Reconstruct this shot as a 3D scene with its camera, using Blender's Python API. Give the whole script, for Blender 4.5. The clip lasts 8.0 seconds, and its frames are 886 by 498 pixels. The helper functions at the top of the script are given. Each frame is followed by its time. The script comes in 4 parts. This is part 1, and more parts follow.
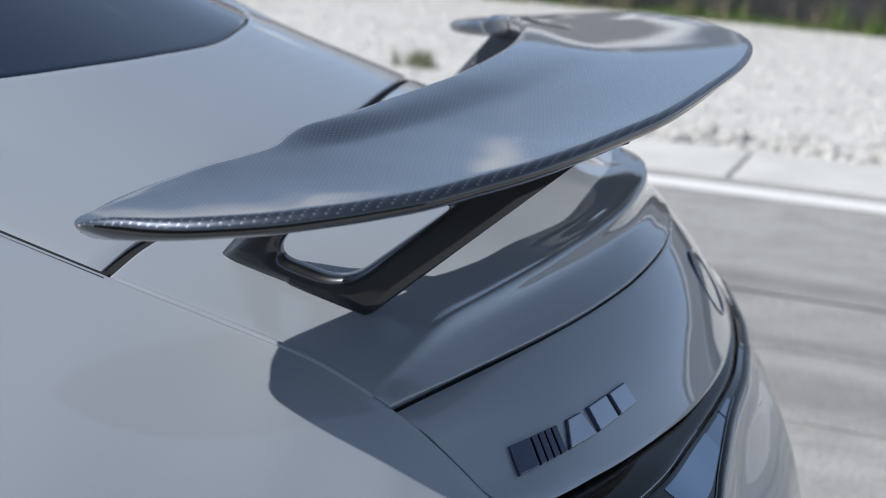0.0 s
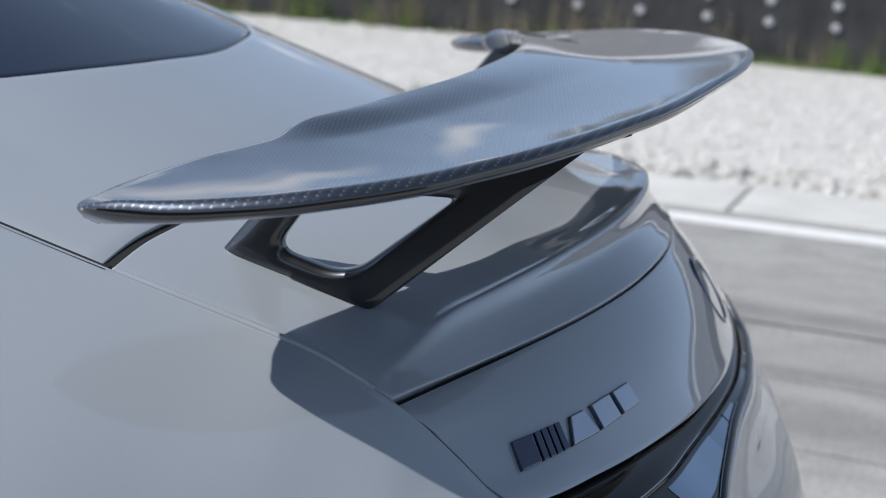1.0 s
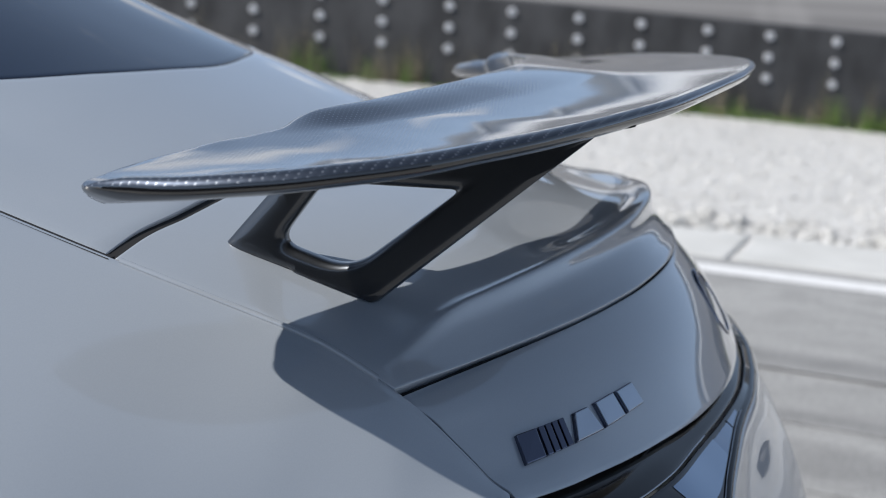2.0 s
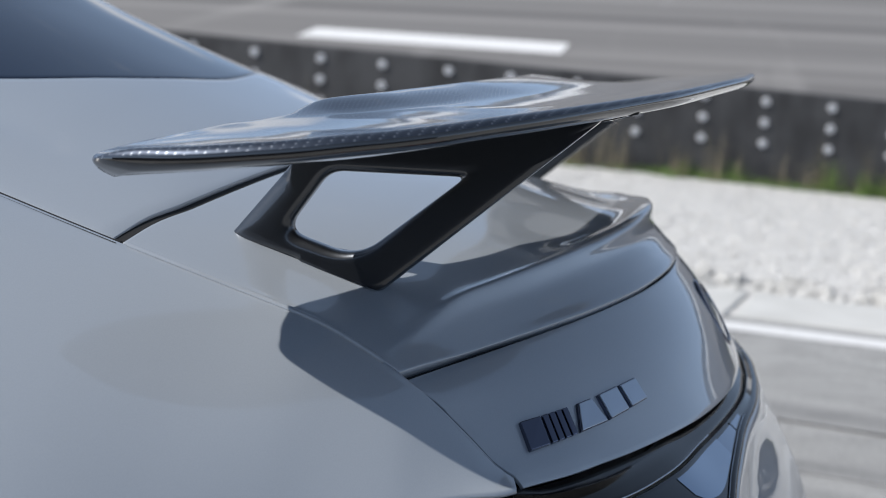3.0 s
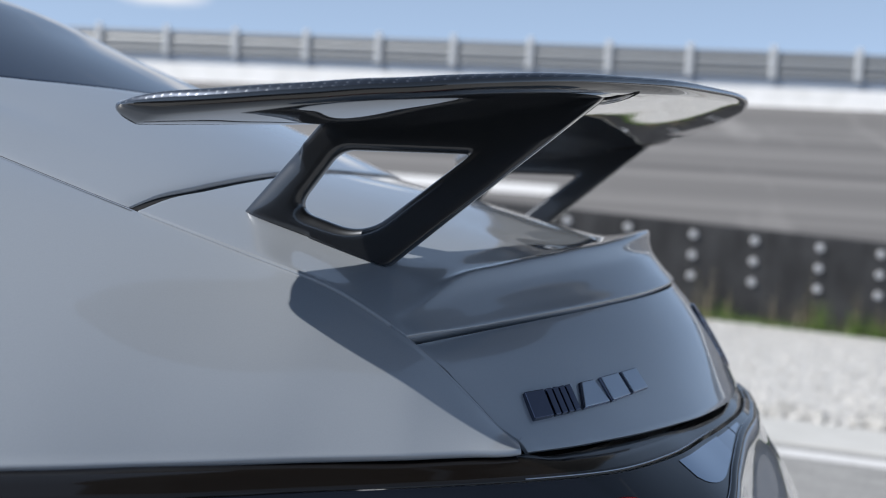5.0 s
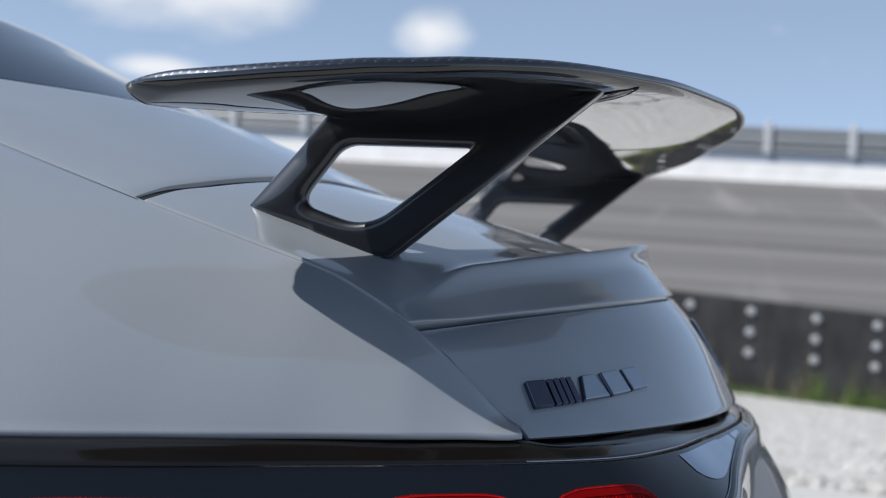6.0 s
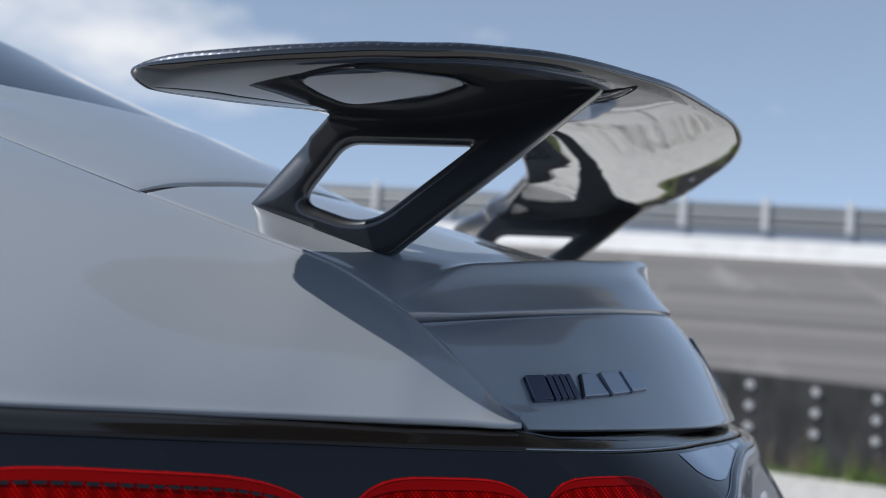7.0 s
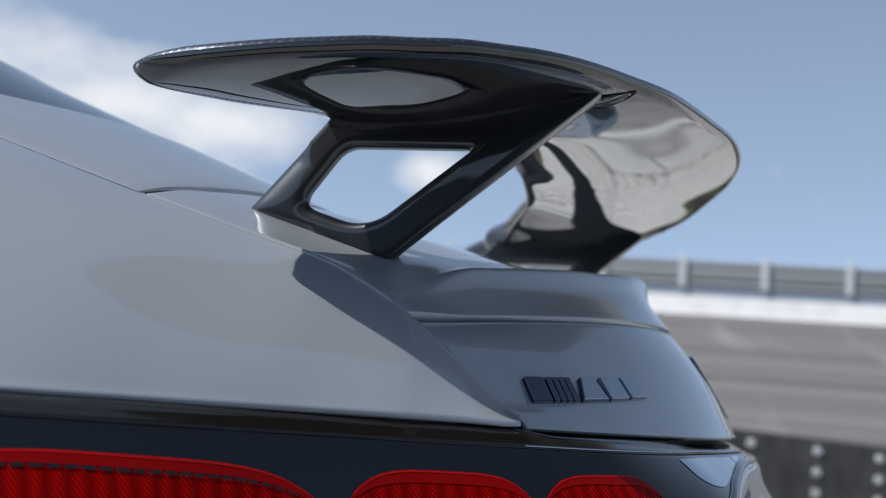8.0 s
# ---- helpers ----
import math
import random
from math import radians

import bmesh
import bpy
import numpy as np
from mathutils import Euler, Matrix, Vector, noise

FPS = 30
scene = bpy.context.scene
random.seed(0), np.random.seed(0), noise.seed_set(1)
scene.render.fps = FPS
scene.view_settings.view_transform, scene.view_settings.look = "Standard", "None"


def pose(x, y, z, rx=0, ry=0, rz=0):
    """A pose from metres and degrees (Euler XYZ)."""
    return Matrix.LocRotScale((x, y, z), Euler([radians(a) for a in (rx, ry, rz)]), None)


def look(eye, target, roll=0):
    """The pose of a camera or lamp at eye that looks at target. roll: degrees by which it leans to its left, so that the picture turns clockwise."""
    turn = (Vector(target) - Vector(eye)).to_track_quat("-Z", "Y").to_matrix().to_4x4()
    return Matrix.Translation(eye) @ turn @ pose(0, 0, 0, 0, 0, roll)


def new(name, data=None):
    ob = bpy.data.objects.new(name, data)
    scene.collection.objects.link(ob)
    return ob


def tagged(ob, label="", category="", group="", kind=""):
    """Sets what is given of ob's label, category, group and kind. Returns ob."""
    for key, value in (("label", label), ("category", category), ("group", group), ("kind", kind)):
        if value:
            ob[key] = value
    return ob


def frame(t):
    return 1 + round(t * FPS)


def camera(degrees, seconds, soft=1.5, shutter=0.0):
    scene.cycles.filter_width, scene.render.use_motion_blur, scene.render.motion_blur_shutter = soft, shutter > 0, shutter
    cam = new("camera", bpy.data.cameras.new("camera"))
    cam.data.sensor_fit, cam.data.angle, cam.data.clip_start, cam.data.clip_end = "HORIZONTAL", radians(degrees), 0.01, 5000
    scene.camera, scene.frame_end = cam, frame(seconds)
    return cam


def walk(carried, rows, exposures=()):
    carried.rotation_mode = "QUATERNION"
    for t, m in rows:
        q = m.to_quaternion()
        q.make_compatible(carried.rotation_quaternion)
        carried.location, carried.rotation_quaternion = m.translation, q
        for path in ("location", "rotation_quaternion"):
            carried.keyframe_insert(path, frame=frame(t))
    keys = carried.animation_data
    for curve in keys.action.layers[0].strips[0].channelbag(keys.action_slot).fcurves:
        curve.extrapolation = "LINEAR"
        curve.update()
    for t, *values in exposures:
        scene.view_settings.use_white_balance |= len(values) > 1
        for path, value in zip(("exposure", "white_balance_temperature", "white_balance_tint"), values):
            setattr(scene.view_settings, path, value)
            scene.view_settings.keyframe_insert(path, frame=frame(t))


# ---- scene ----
cam = camera(37.61, 8.0, soft=1.0)
# a normal lens, opened enough that only the car is sharp
cam.data.dof.use_dof = True
cam.data.dof.focus_distance = 1.05
cam.data.dof.aperture_fstop = 6.3
ROWS = [
    (0, -1.4507, 0.0294, 1.3691, 73.479, -2.344, -77.940),
    (0.5, -1.4541, 0.0295, 1.3557, 74.143, -2.491, -77.893),
    (1, -1.4588, 0.0285, 1.3311, 75.268, -2.474, -77.921),
    (1.5, -1.4638, 0.0282, 1.3059, 76.500, -2.513, -77.938),
    (3, -1.4907, 0.0270, 1.2140, 80.844, -2.886, -78.020),
    (3.5, -1.5032, 0.0257, 1.1800, 82.436, -2.958, -78.070),
    (4, -1.5133, 0.0261, 1.1435, 84.141, -3.200, -78.182),
    (4.5, -1.5235, 0.0253, 1.1093, 85.690, -3.364, -78.304),
    (6, -1.5472, 0.0218, 1.0050, 90.530, -3.903, -78.557),
    (6.5, -1.5488, 0.0200, 0.9717, 92.136, -4.042, -78.605),
    (7, -1.5489, 0.0179, 0.9361, 93.902, -4.219, -78.644),
    (7.5, -1.5488, 0.0148, 0.9054, 95.491, -4.333, -78.654),
    (8, -1.5448, 0.0145, 0.8873, 96.533, -4.442, -78.666),
]
walk(cam, [(t, pose(x, y, z, rx, ry, rz)) for t, x, y, z, rx, ry, rz in ROWS],
     exposures=[(0.0, 0.87), (4.0, 0.80), (8.0, 0.68)])

# ---- world and light ----
SUN_TO = Vector((-0.392, 0.580, 0.714)).normalized()
world = bpy.data.worlds.new("world")
scene.world = world
world.use_nodes = True
wn, wl = world.node_tree.nodes, world.node_tree.links
bg = wn["Background"]
sky = wn.new("ShaderNodeTexSky")
sky.sky_type = "NISHITA"
sky.sun_disc = False
sky.sun_elevation = math.asin(SUN_TO.z)
sky.sun_rotation = math.atan2(SUN_TO.x, SUN_TO.y)
sky.altitude = 2000
sky.air_density, sky.dust_density, sky.ozone_density = 0.56, 0.02, 0.8
hsv = wn.new("ShaderNodeHueSaturation")
hsv.inputs["Hue"].default_value = 0.488
hsv.inputs["Saturation"].default_value = 0.71
wl.new(sky.outputs[0], hsv.inputs["Color"])
tc = wn.new("ShaderNodeTexCoord")
# clear air: the blue hardly pales towards the horizon
lift = wn.new("ShaderNodeMapping")
lift.inputs["Location"].default_value, lift.inputs["Scale"].default_value = (0.0, 0.0, 0.16), (1.0, 1.0, 0.84)
unit = wn.new("ShaderNodeVectorMath")
unit.operation = "NORMALIZE"
wl.new(tc.outputs["Generated"], lift.inputs["Vector"])
wl.new(lift.outputs[0], unit.inputs[0])
wl.new(unit.outputs[0], sky.inputs["Vector"])
mp = wn.new("ShaderNodeMapping")
mp.inputs["Location"].default_value = (0.35, 0.1, 0.0)
mp.inputs["Scale"].default_value = (1.0, 1.0, 2.2)
wl.new(tc.outputs["Generated"], mp.inputs["Vector"])
cn = wn.new("ShaderNodeTexNoise")
cn.inputs["Scale"].default_value = 2.4
cn.inputs["Detail"].default_value = 9.0
cn.inputs["Roughness"].default_value = 0.52
wl.new(mp.outputs[0], cn.inputs["Vector"])
# cumulus stands low over the far side of the track


def cloud_lobe(azimuth, elevation, wide, high, full=1.0):
    """One at a cloud's heart, falling to nothing at its half-width and half-height (degrees)."""
    az, el = radians(azimuth), radians(elevation)
    parts = []
    for way, size, at in (((-math.sin(az), math.cos(az), 0), wide, 0.0), ((0, 0, 1), high, math.sin(el)), ((math.cos(az), math.sin(az), 0), 30.0, math.cos(el))):
        dot = wn.new("ShaderNodeVectorMath")
        dot.operation = "DOT_PRODUCT"
        dot.inputs[1].default_value = way
        wl.new(tc.outputs["Generated"], dot.inputs[0])
        off = wn.new("ShaderNodeMath")
        off.operation, off.inputs[1].default_value = "SUBTRACT", at
        wl.new(dot.outputs["Value"], off.inputs[0])
        scaled = wn.new("ShaderNodeMath")
        scaled.operation, scaled.inputs[1].default_value = "DIVIDE", math.sin(radians(size))
        wl.new(off.outputs[0], scaled.inputs[0])
        parts.append(scaled.outputs[0])
    both = wn.new("ShaderNodeCombineXYZ")
    for k in range(3):
        wl.new(parts[k], both.inputs[k])
    far_off = wn.new("ShaderNodeVectorMath")
    far_off.operation = "LENGTH"
    wl.new(both.outputs[0], far_off.inputs[0])
    out = wn.new("ShaderNodeMapRange")
    out.inputs["From Min"].default_value, out.inputs["From Max"].default_value, out.inputs["To Max"].default_value = 1.0, 0.0, full
    wl.new(far_off.outputs["Value"], out.inputs["Value"])
    return out.outputs[0]


gathered = None
for lobe in ((27.0, 11.6, 9.0, 2.9), (22.0, 11.0, 5.5, 2.4), (34.0, 12.5, 9.0, 4.0), (12.7, 9.9, 2.3, 1.5), (24.5, 7.4, 2.6, 0.7)):
    spot = cloud_lobe(*lobe)
    if gathered is not None:
        most = wn.new("ShaderNodeMath")
        most.operation = "MAXIMUM"
        wl.new(gathered, most.inputs[0])
        wl.new(spot, most.inputs[1])
        spot = most.outputs[0]
    gathered = spot
puff = wn.new("ShaderNodeTexNoise")
puff.inputs["Scale"].default_value, puff.inputs["Detail"].default_value, puff.inputs["Roughness"].default_value = 11.0, 8.0, 0.56
wl.new(mp.outputs[0], puff.inputs["Vector"])
swell_up = wn.new("ShaderNodeMath")
swell_up.operation = "MULTIPLY_ADD"
swell_up.inputs[1].default_value, swell_up.inputs[2].default_value = 0.62, -0.31
wl.new(puff.outputs["Fac"], swell_up.inputs[0])
shaped = wn.new("ShaderNodeMath")
shaped.operation = "MULTIPLY_ADD"
shaped.inputs[1].default_value = 0.45
wl.new(gathered, shaped.inputs[0])
wl.new(swell_up.outputs[0], shaped.inputs[2])
local = wn.new("ShaderNodeMath")
local.inputs[1].default_value = 0.50
wl.new(shaped.outputs[0], local.inputs[0])
# elsewhere it is scattered, and clear straight over the far bank
clear = wn.new("ShaderNodeVectorMath")
clear.operation = "DOT_PRODUCT"
clear.inputs[1].default_value = Vector((math.cos(radians(9)), 0.10, math.sin(radians(9)))).normalized()
wl.new(tc.outputs["Generated"], clear.inputs[0])
far = wn.new("ShaderNodeMapRange")
far.inputs["From Min"].default_value, far.inputs["From Max"].default_value = 0.86, 0.96
far.inputs["To Min"].default_value, far.inputs["To Max"].default_value = 0.16, 0.35
wl.new(clear.outputs["Value"], far.inputs["Value"])
sub = wn.new("ShaderNodeMath")
sub.operation = "SUBTRACT"
wl.new(cn.outputs["Fac"], sub.inputs[0])
wl.new(far.outputs[0], sub.inputs[1])
both_clouds = wn.new("ShaderNodeMath")
both_clouds.operation = "MAXIMUM"
wl.new(local.outputs[0], both_clouds.inputs[0])
wl.new(sub.outputs[0], both_clouds.inputs[1])
cr = wn.new("ShaderNodeValToRGB")
cr.color_ramp.elements[0].position, cr.color_ramp.elements[1].position = 0.58, 0.90
wl.new(both_clouds.outputs[0], cr.inputs["Fac"])
cm = wn.new("ShaderNodeMixRGB")
cm.inputs["Color2"].default_value = (3.5, 3.6, 3.8, 1)
wl.new(cr.outputs["Color"], cm.inputs["Fac"])
wl.new(hsv.outputs[0], cm.inputs["Color1"])
wl.new(cm.outputs[0], bg.inputs["Color"])
bg.inputs["Strength"].default_value = 0.15
sun_data = bpy.data.lights.new("sun", "SUN")
sun_data.energy, sun_data.angle, sun_data.color = 3.02, radians(0.55), (1.0, 0.955, 0.895)
sun = new("sun", sun_data)
sun.matrix_world = look(SUN_TO * 50, (0, 0, 0))
scene.view_settings.exposure = 0.0


# ---- materials ----
def material(name, color, rough=0.5, metal=0.0, coat=0.0, coat_rough=0.03, spec=0.5):
    m = bpy.data.materials.new(name)
    m.use_nodes = True
    b = m.node_tree.nodes["Principled BSDF"]
    b.inputs["Base Color"].default_value = (*color, 1)
    b.inputs["Roughness"].default_value = rough
    b.inputs["Metallic"].default_value = metal
    b.inputs["Coat Weight"].default_value = coat
    b.inputs["Coat Roughness"].default_value = coat_rough
    b.inputs["Specular IOR Level"].default_value = spec
    return m, m.node_tree.nodes, m.node_tree.links, b


def noise_mix(nodes, links, target, a, b, scale, stretch=(1, 1, 1), lo=0.35, hi=0.65, detail=6.0, coords="Object"):
    """Mixes two colours by noise into a socket. Returns the factor socket."""
    t = nodes.new("ShaderNodeTexCoord")
    mpn = nodes.new("ShaderNodeMapping")
    mpn.inputs["Scale"].default_value = stretch
    links.new(t.outputs[coords], mpn.inputs["Vector"])
    n = nodes.new("ShaderNodeTexNoise")
    n.inputs["Scale"].default_value, n.inputs["Detail"].default_value = scale, detail
    links.new(mpn.outputs[0], n.inputs["Vector"])
    r = nodes.new("ShaderNodeMapRange")
    r.inputs["From Min"].default_value, r.inputs["From Max"].default_value = lo, hi
    links.new(n.outputs["Fac"], r.inputs["Value"])
    mx = nodes.new("ShaderNodeMix")
    mx.data_type = "RGBA"
    links.new(r.outputs[0], mx.inputs["Factor"])
    for sock, v in ((mx.inputs[6], a), (mx.inputs[7], b)):
        if isinstance(v, tuple):
            sock.default_value = (*v, 1)
        else:
            links.new(v, sock)
    if target is not None:
        links.new(mx.outputs[2], target)
    return mx.outputs[2], r.outputs[0]


def add_bump(nodes, links, b, height, strength=0.3, distance=0.01):
    bp = nodes.new("ShaderNodeBump")
    bp.inputs["Strength"].default_value, bp.inputs["Distance"].default_value = strength, distance
    links.new(height, bp.inputs["Height"])
    links.new(bp.outputs[0], b.inputs["Normal"])


PAINT, pn, pl, pb = material("grey_paint", (0.30, 0.305, 0.31), 0.34, 0.0, 1.0, 0.006, 0.5)
noise_mix(pn, pl, pb.inputs["Base Color"], (0.266, 0.294, 0.331), (0.280, 0.309, 0.347), 900, lo=0.3, hi=0.7, detail=2)
pb.inputs["Coat IOR"].default_value = 1.85
BLACK, *_ = material("gloss_black", (0.005, 0.005, 0.006), 0.05, 0.0, 0.0, 0.01)
STRUT, sn_, sl_, sb_ = material("black_metallic_paint", (0.05, 0.055, 0.065), 0.36, 1.0, 1.0, 0.01)
noise_mix(sn_, sl_, sb_.inputs["Base Color"], (0.046, 0.050, 0.057), (0.072, 0.078, 0.088), 2400, lo=0.4, hi=0.74, detail=2)
LEDGE_PLASTIC, *_ = material("ledge_plastic", (0.007, 0.006, 0.0055), 0.09)
LACQUER, _, _, lq_ = material("black_lacquered_carbon", (0.006, 0.006, 0.007), 0.03, 0.0, 1.0, 0.01, 0.6)
lq_.inputs["Coat IOR"].default_value = 1.6
LINER, *_ = material("gap_rubber", (0.006, 0.006, 0.007), 0.8)
GLASS, *_ = material("tinted_glass", (0.008, 0.015, 0.033), 0.02, 0.0, 0.0, 0.0, 0.6)
CHROME, *_ = material("dark_chrome", (0.40, 0.44, 0.50), 0.30, 1.0)
CHROME_BLACK, *_ = material("black_chrome", (0.10, 0.11, 0.15), 0.10, 1.0)
LAMP_COVER, *_ = material("smoked_lamp_cover", (0.003, 0.004, 0.008), 0.03, 0.0, 0.0, 0.01, 0.5)
# the blue of these two metals puts the sky's reflection into the colour
FACET, *_ = material("sky_tinted_facet", (0.17, 0.23, 0.32), 0.10, 1.0, 1.0, 0.02)
CORNER, *_ = material("sky_tinted_mirror", (0.11, 0.16, 0.24), 0.06, 1.0, 1.0, 0.02)
RED, rn_, rl_, rb_ = material("red_lens", (0.3, 0.0, 0.0), 0.10, 0.0, 0.0, 0.02, 0.05)

RED_PLAIN, *_ = material("plain_red_lens", (0.24, 0.001, 0.001), 0.08, 0.0, 0.0, 0.02, 0.1)
RED_RIM, *_ = material("bright_red_lens", (0.50, 0.006, 0.006), 0.3, 0.0, 0.0, 0.02, 0.15)
rtc = rn_.new("ShaderNodeTexCoord")
rsum = []
for turn in (40, -40):
    rmap = rn_.new("ShaderNodeMapping")
    rmap.inputs["Rotation"].default_value = (radians(turn), 0, 0)
    rl_.new(rtc.outputs["Object"], rmap.inputs["Vector"])
    rwave = rn_.new("ShaderNodeTexWave")
    rwave.inputs["Scale"].default_value = 150
    rwave.bands_direction = "Y"
    rl_.new(rmap.outputs[0], rwave.inputs["Vector"])
    rsum.append(rwave.outputs["Fac"])
rmul = rn_.new("ShaderNodeMath")
rmul.operation = "MULTIPLY"
rl_.new(rsum[0], rmul.inputs[0])
rl_.new(rsum[1], rmul.inputs[1])
rmix = rn_.new("ShaderNodeMix")
rmix.data_type = "RGBA"
rl_.new(rmul.outputs[0], rmix.inputs["Factor"])
rmix.inputs[6].default_value = (0.13, 0.0, 0.0, 1)
rmix.inputs[7].default_value = (0.72, 0.004, 0.002, 1)
rband = rn_.new("ShaderNodeMapping")
rband.inputs["Rotation"].default_value = (0, 0, radians(35))
rband.inputs["Scale"].default_value = (1.0, 1.0, 0.5)
rl_.new(rtc.outputs["Object"], rband.inputs["Vector"])
rbwave = rn_.new("ShaderNodeTexWave")
rbwave.inputs["Scale"].default_value, rbwave.inputs["Distortion"].default_value, rbwave.inputs["Detail"].default_value = 24, 2.5, 2.0
rl_.new(rband.outputs[0], rbwave.inputs["Vector"])
rdeep = rn_.new("ShaderNodeMix")
rdeep.data_type = "RGBA"
rl_.new(rbwave.outputs["Fac"], rdeep.inputs["Factor"])
rdeep.inputs[6].default_value = (0.15, 0.0, 0.0, 1)
rl_.new(rmix.outputs[2], rdeep.inputs[7])
rl_.new(rdeep.outputs[2], rb_.inputs["Base Color"])

# woven carbon under lacquer
CARBON, kn, kl, kb = material("carbon_fibre", (0.02, 0.02, 0.022), 0.40, 0.75, 1.0, 0.004)


def carbon_nodes(nodes, links, b, lacquer, cell=0.0020, rope=False):
    uv = nodes.new("ShaderNodeUVMap")
    uv.uv_map = "UVMap"
    sep = nodes.new("ShaderNodeSeparateXYZ")
    links.new(uv.outputs[0], sep.inputs[0])

    def op(kind, a, bb=None):
        n = nodes.new("ShaderNodeMath")
        n.operation = kind
        for i, v in enumerate((a, bb)):
            if v is None:
                continue
            if isinstance(v, (int, float)):
                n.inputs[i].default_value = v
            else:
                links.new(v, n.inputs[i])
        return n.outputs[0]
    u = op("DIVIDE", sep.outputs[0], cell)
    v = op("DIVIDE", sep.outputs[1], cell)
    fu, fv = op("FLOOR", u), op("FLOOR", v)
    k = op("FLOORED_MODULO", op("ADD", fu, fv), 4.0)
    warp = op("LESS_THAN", k, 1.5)
    # each tow is a small barrel along its own direction
    cu = op("SUBTRACT", op("FRACT", u), 0.5)
    cv = op("SUBTRACT", op("FRACT", v), 0.5)
    hu = op("SUBTRACT", 0.25, op("MULTIPLY", cu, cu))
    hv = op("SUBTRACT", 0.25, op("MULTIPLY", cv, cv))
    h = op("ADD", op("MULTIPLY", warp, hu), op("MULTIPLY", op("SUBTRACT", 1.0, warp), hv))
    mx = nodes.new("ShaderNodeMix")
    mx.data_type = "RGBA"
    links.new(warp, mx.inputs["Factor"])
    mx.inputs[6].default_value = (0.030, 0.038, 0.056, 1) if rope else (0.044, 0.057, 0.084, 1)
    mx.inputs[7].default_value = (0.040, 0.050, 0.070, 1) if rope else (0.048, 0.061, 0.089, 1)
    # a glint is painted into the colour at the crown of each float
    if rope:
        # on the rolled edge the painted glints lie side by side like rope strands
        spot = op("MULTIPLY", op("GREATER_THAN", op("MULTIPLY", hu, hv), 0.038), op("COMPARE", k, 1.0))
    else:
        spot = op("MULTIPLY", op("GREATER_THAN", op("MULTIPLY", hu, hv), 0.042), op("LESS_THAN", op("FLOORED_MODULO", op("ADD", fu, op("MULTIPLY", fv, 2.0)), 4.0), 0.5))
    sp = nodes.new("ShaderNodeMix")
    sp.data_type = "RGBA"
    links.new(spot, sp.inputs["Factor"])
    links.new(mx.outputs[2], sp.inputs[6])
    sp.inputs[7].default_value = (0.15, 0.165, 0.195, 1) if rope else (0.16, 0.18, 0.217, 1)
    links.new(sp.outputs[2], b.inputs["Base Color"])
    bp = nodes.new("ShaderNodeBump")
    bp.inputs["Strength"].default_value, bp.inputs["Distance"].default_value = 0.06, 0.0004
    links.new(h, bp.inputs["Height"])
    links.new(bp.outputs[0], b.inputs["Normal"])
    # the lacquer follows the weave faintly
    cb = nodes.new("ShaderNodeBump")
    cb.inputs["Strength"].default_value, cb.inputs["Distance"].default_value = lacquer, 0.0003
    links.new(h, cb.inputs["Height"])
    links.new(cb.outputs[0], b.inputs["Coat Normal"])


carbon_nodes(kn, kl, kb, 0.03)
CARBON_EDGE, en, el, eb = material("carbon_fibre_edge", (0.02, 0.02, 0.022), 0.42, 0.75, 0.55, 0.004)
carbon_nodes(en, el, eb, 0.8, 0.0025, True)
kb.inputs["Coat IOR"].default_value = 1.85

ASPHALT, an, al, ab = material("pale_asphalt", (0.3, 0.3, 0.3), 0.9)


def asphalt_nodes(nodes, links, b):
    """Streaked, mottled and grained pale asphalt. Returns its colour and grain."""
    c1, f1 = noise_mix(nodes, links, None, (0.265, 0.265, 0.262), (0.352, 0.352, 0.346), 0.9, (1.0, 0.10, 1), 0.3, 0.7)
    c2, f2 = noise_mix(nodes, links, None, c1, (0.233, 0.233, 0.230), 7.0, (1, 0.6, 1), 0.45, 0.75)
    c3, f3 = noise_mix(nodes, links, b.inputs["Base Color"], c2, (0.13, 0.13, 0.13), 85, lo=0.48, hi=0.78, detail=3)
    add_bump(nodes, links, b, f3, 0.4, 0.004)
    return c3


asphalt_nodes(an, al, ab)
CONCRETE, cn_, cl_, cb_ = material("pale_concrete", (0.6, 0.6, 0.58), 0.85)
c1, f1 = noise_mix(cn_, cl_, None, (0.455, 0.455, 0.441), (0.545, 0.545, 0.532), 2.5)
c2, f2 = noise_mix(cn_, cl_, cb_.inputs["Base Color"], c1, (0.45, 0.45, 0.44), 60, lo=0.55, hi=0.8)
add_bump(cn_, cl_, cb_, f2, 0.3, 0.004)
WHITE_LINE, ln_, ll_, lb_ = material("white_road_paint", (0.8, 0.8, 0.8), 0.6)
noise_mix(ln_, ll_, lb_.inputs["Base Color"], (0.68, 0.68, 0.68), (0.52, 0.52, 0.51), 30, lo=0.5, hi=0.8)
PARAPET, qn_, ql_, qb_ = material("white_concrete", (0.62, 0.62, 0.62), 0.8)
noise_mix(qn_, ql_, qb_.inputs["Base Color"], (0.76, 0.76, 0.76), (0.65, 0.65, 0.64), 0.8, lo=0.4, hi=0.75)
GRAVEL, vn_, vl_, vb_ = material("pale_gravel", (0.55, 0.54, 0.52), 0.95)
c1, f1 = noise_mix(vn_, vl_, None, (0.645, 0.636, 0.618), (0.535, 0.527, 0.512), 5, lo=0.35, hi=0.7)
c2, f2 = noise_mix(vn_, vl_, vb_.inputs["Base Color"], c1, (0.42, 0.415, 0.40), 38, lo=0.5, hi=0.75)
add_bump(vn_, vl_, vb_, f2, 0.8, 0.03)
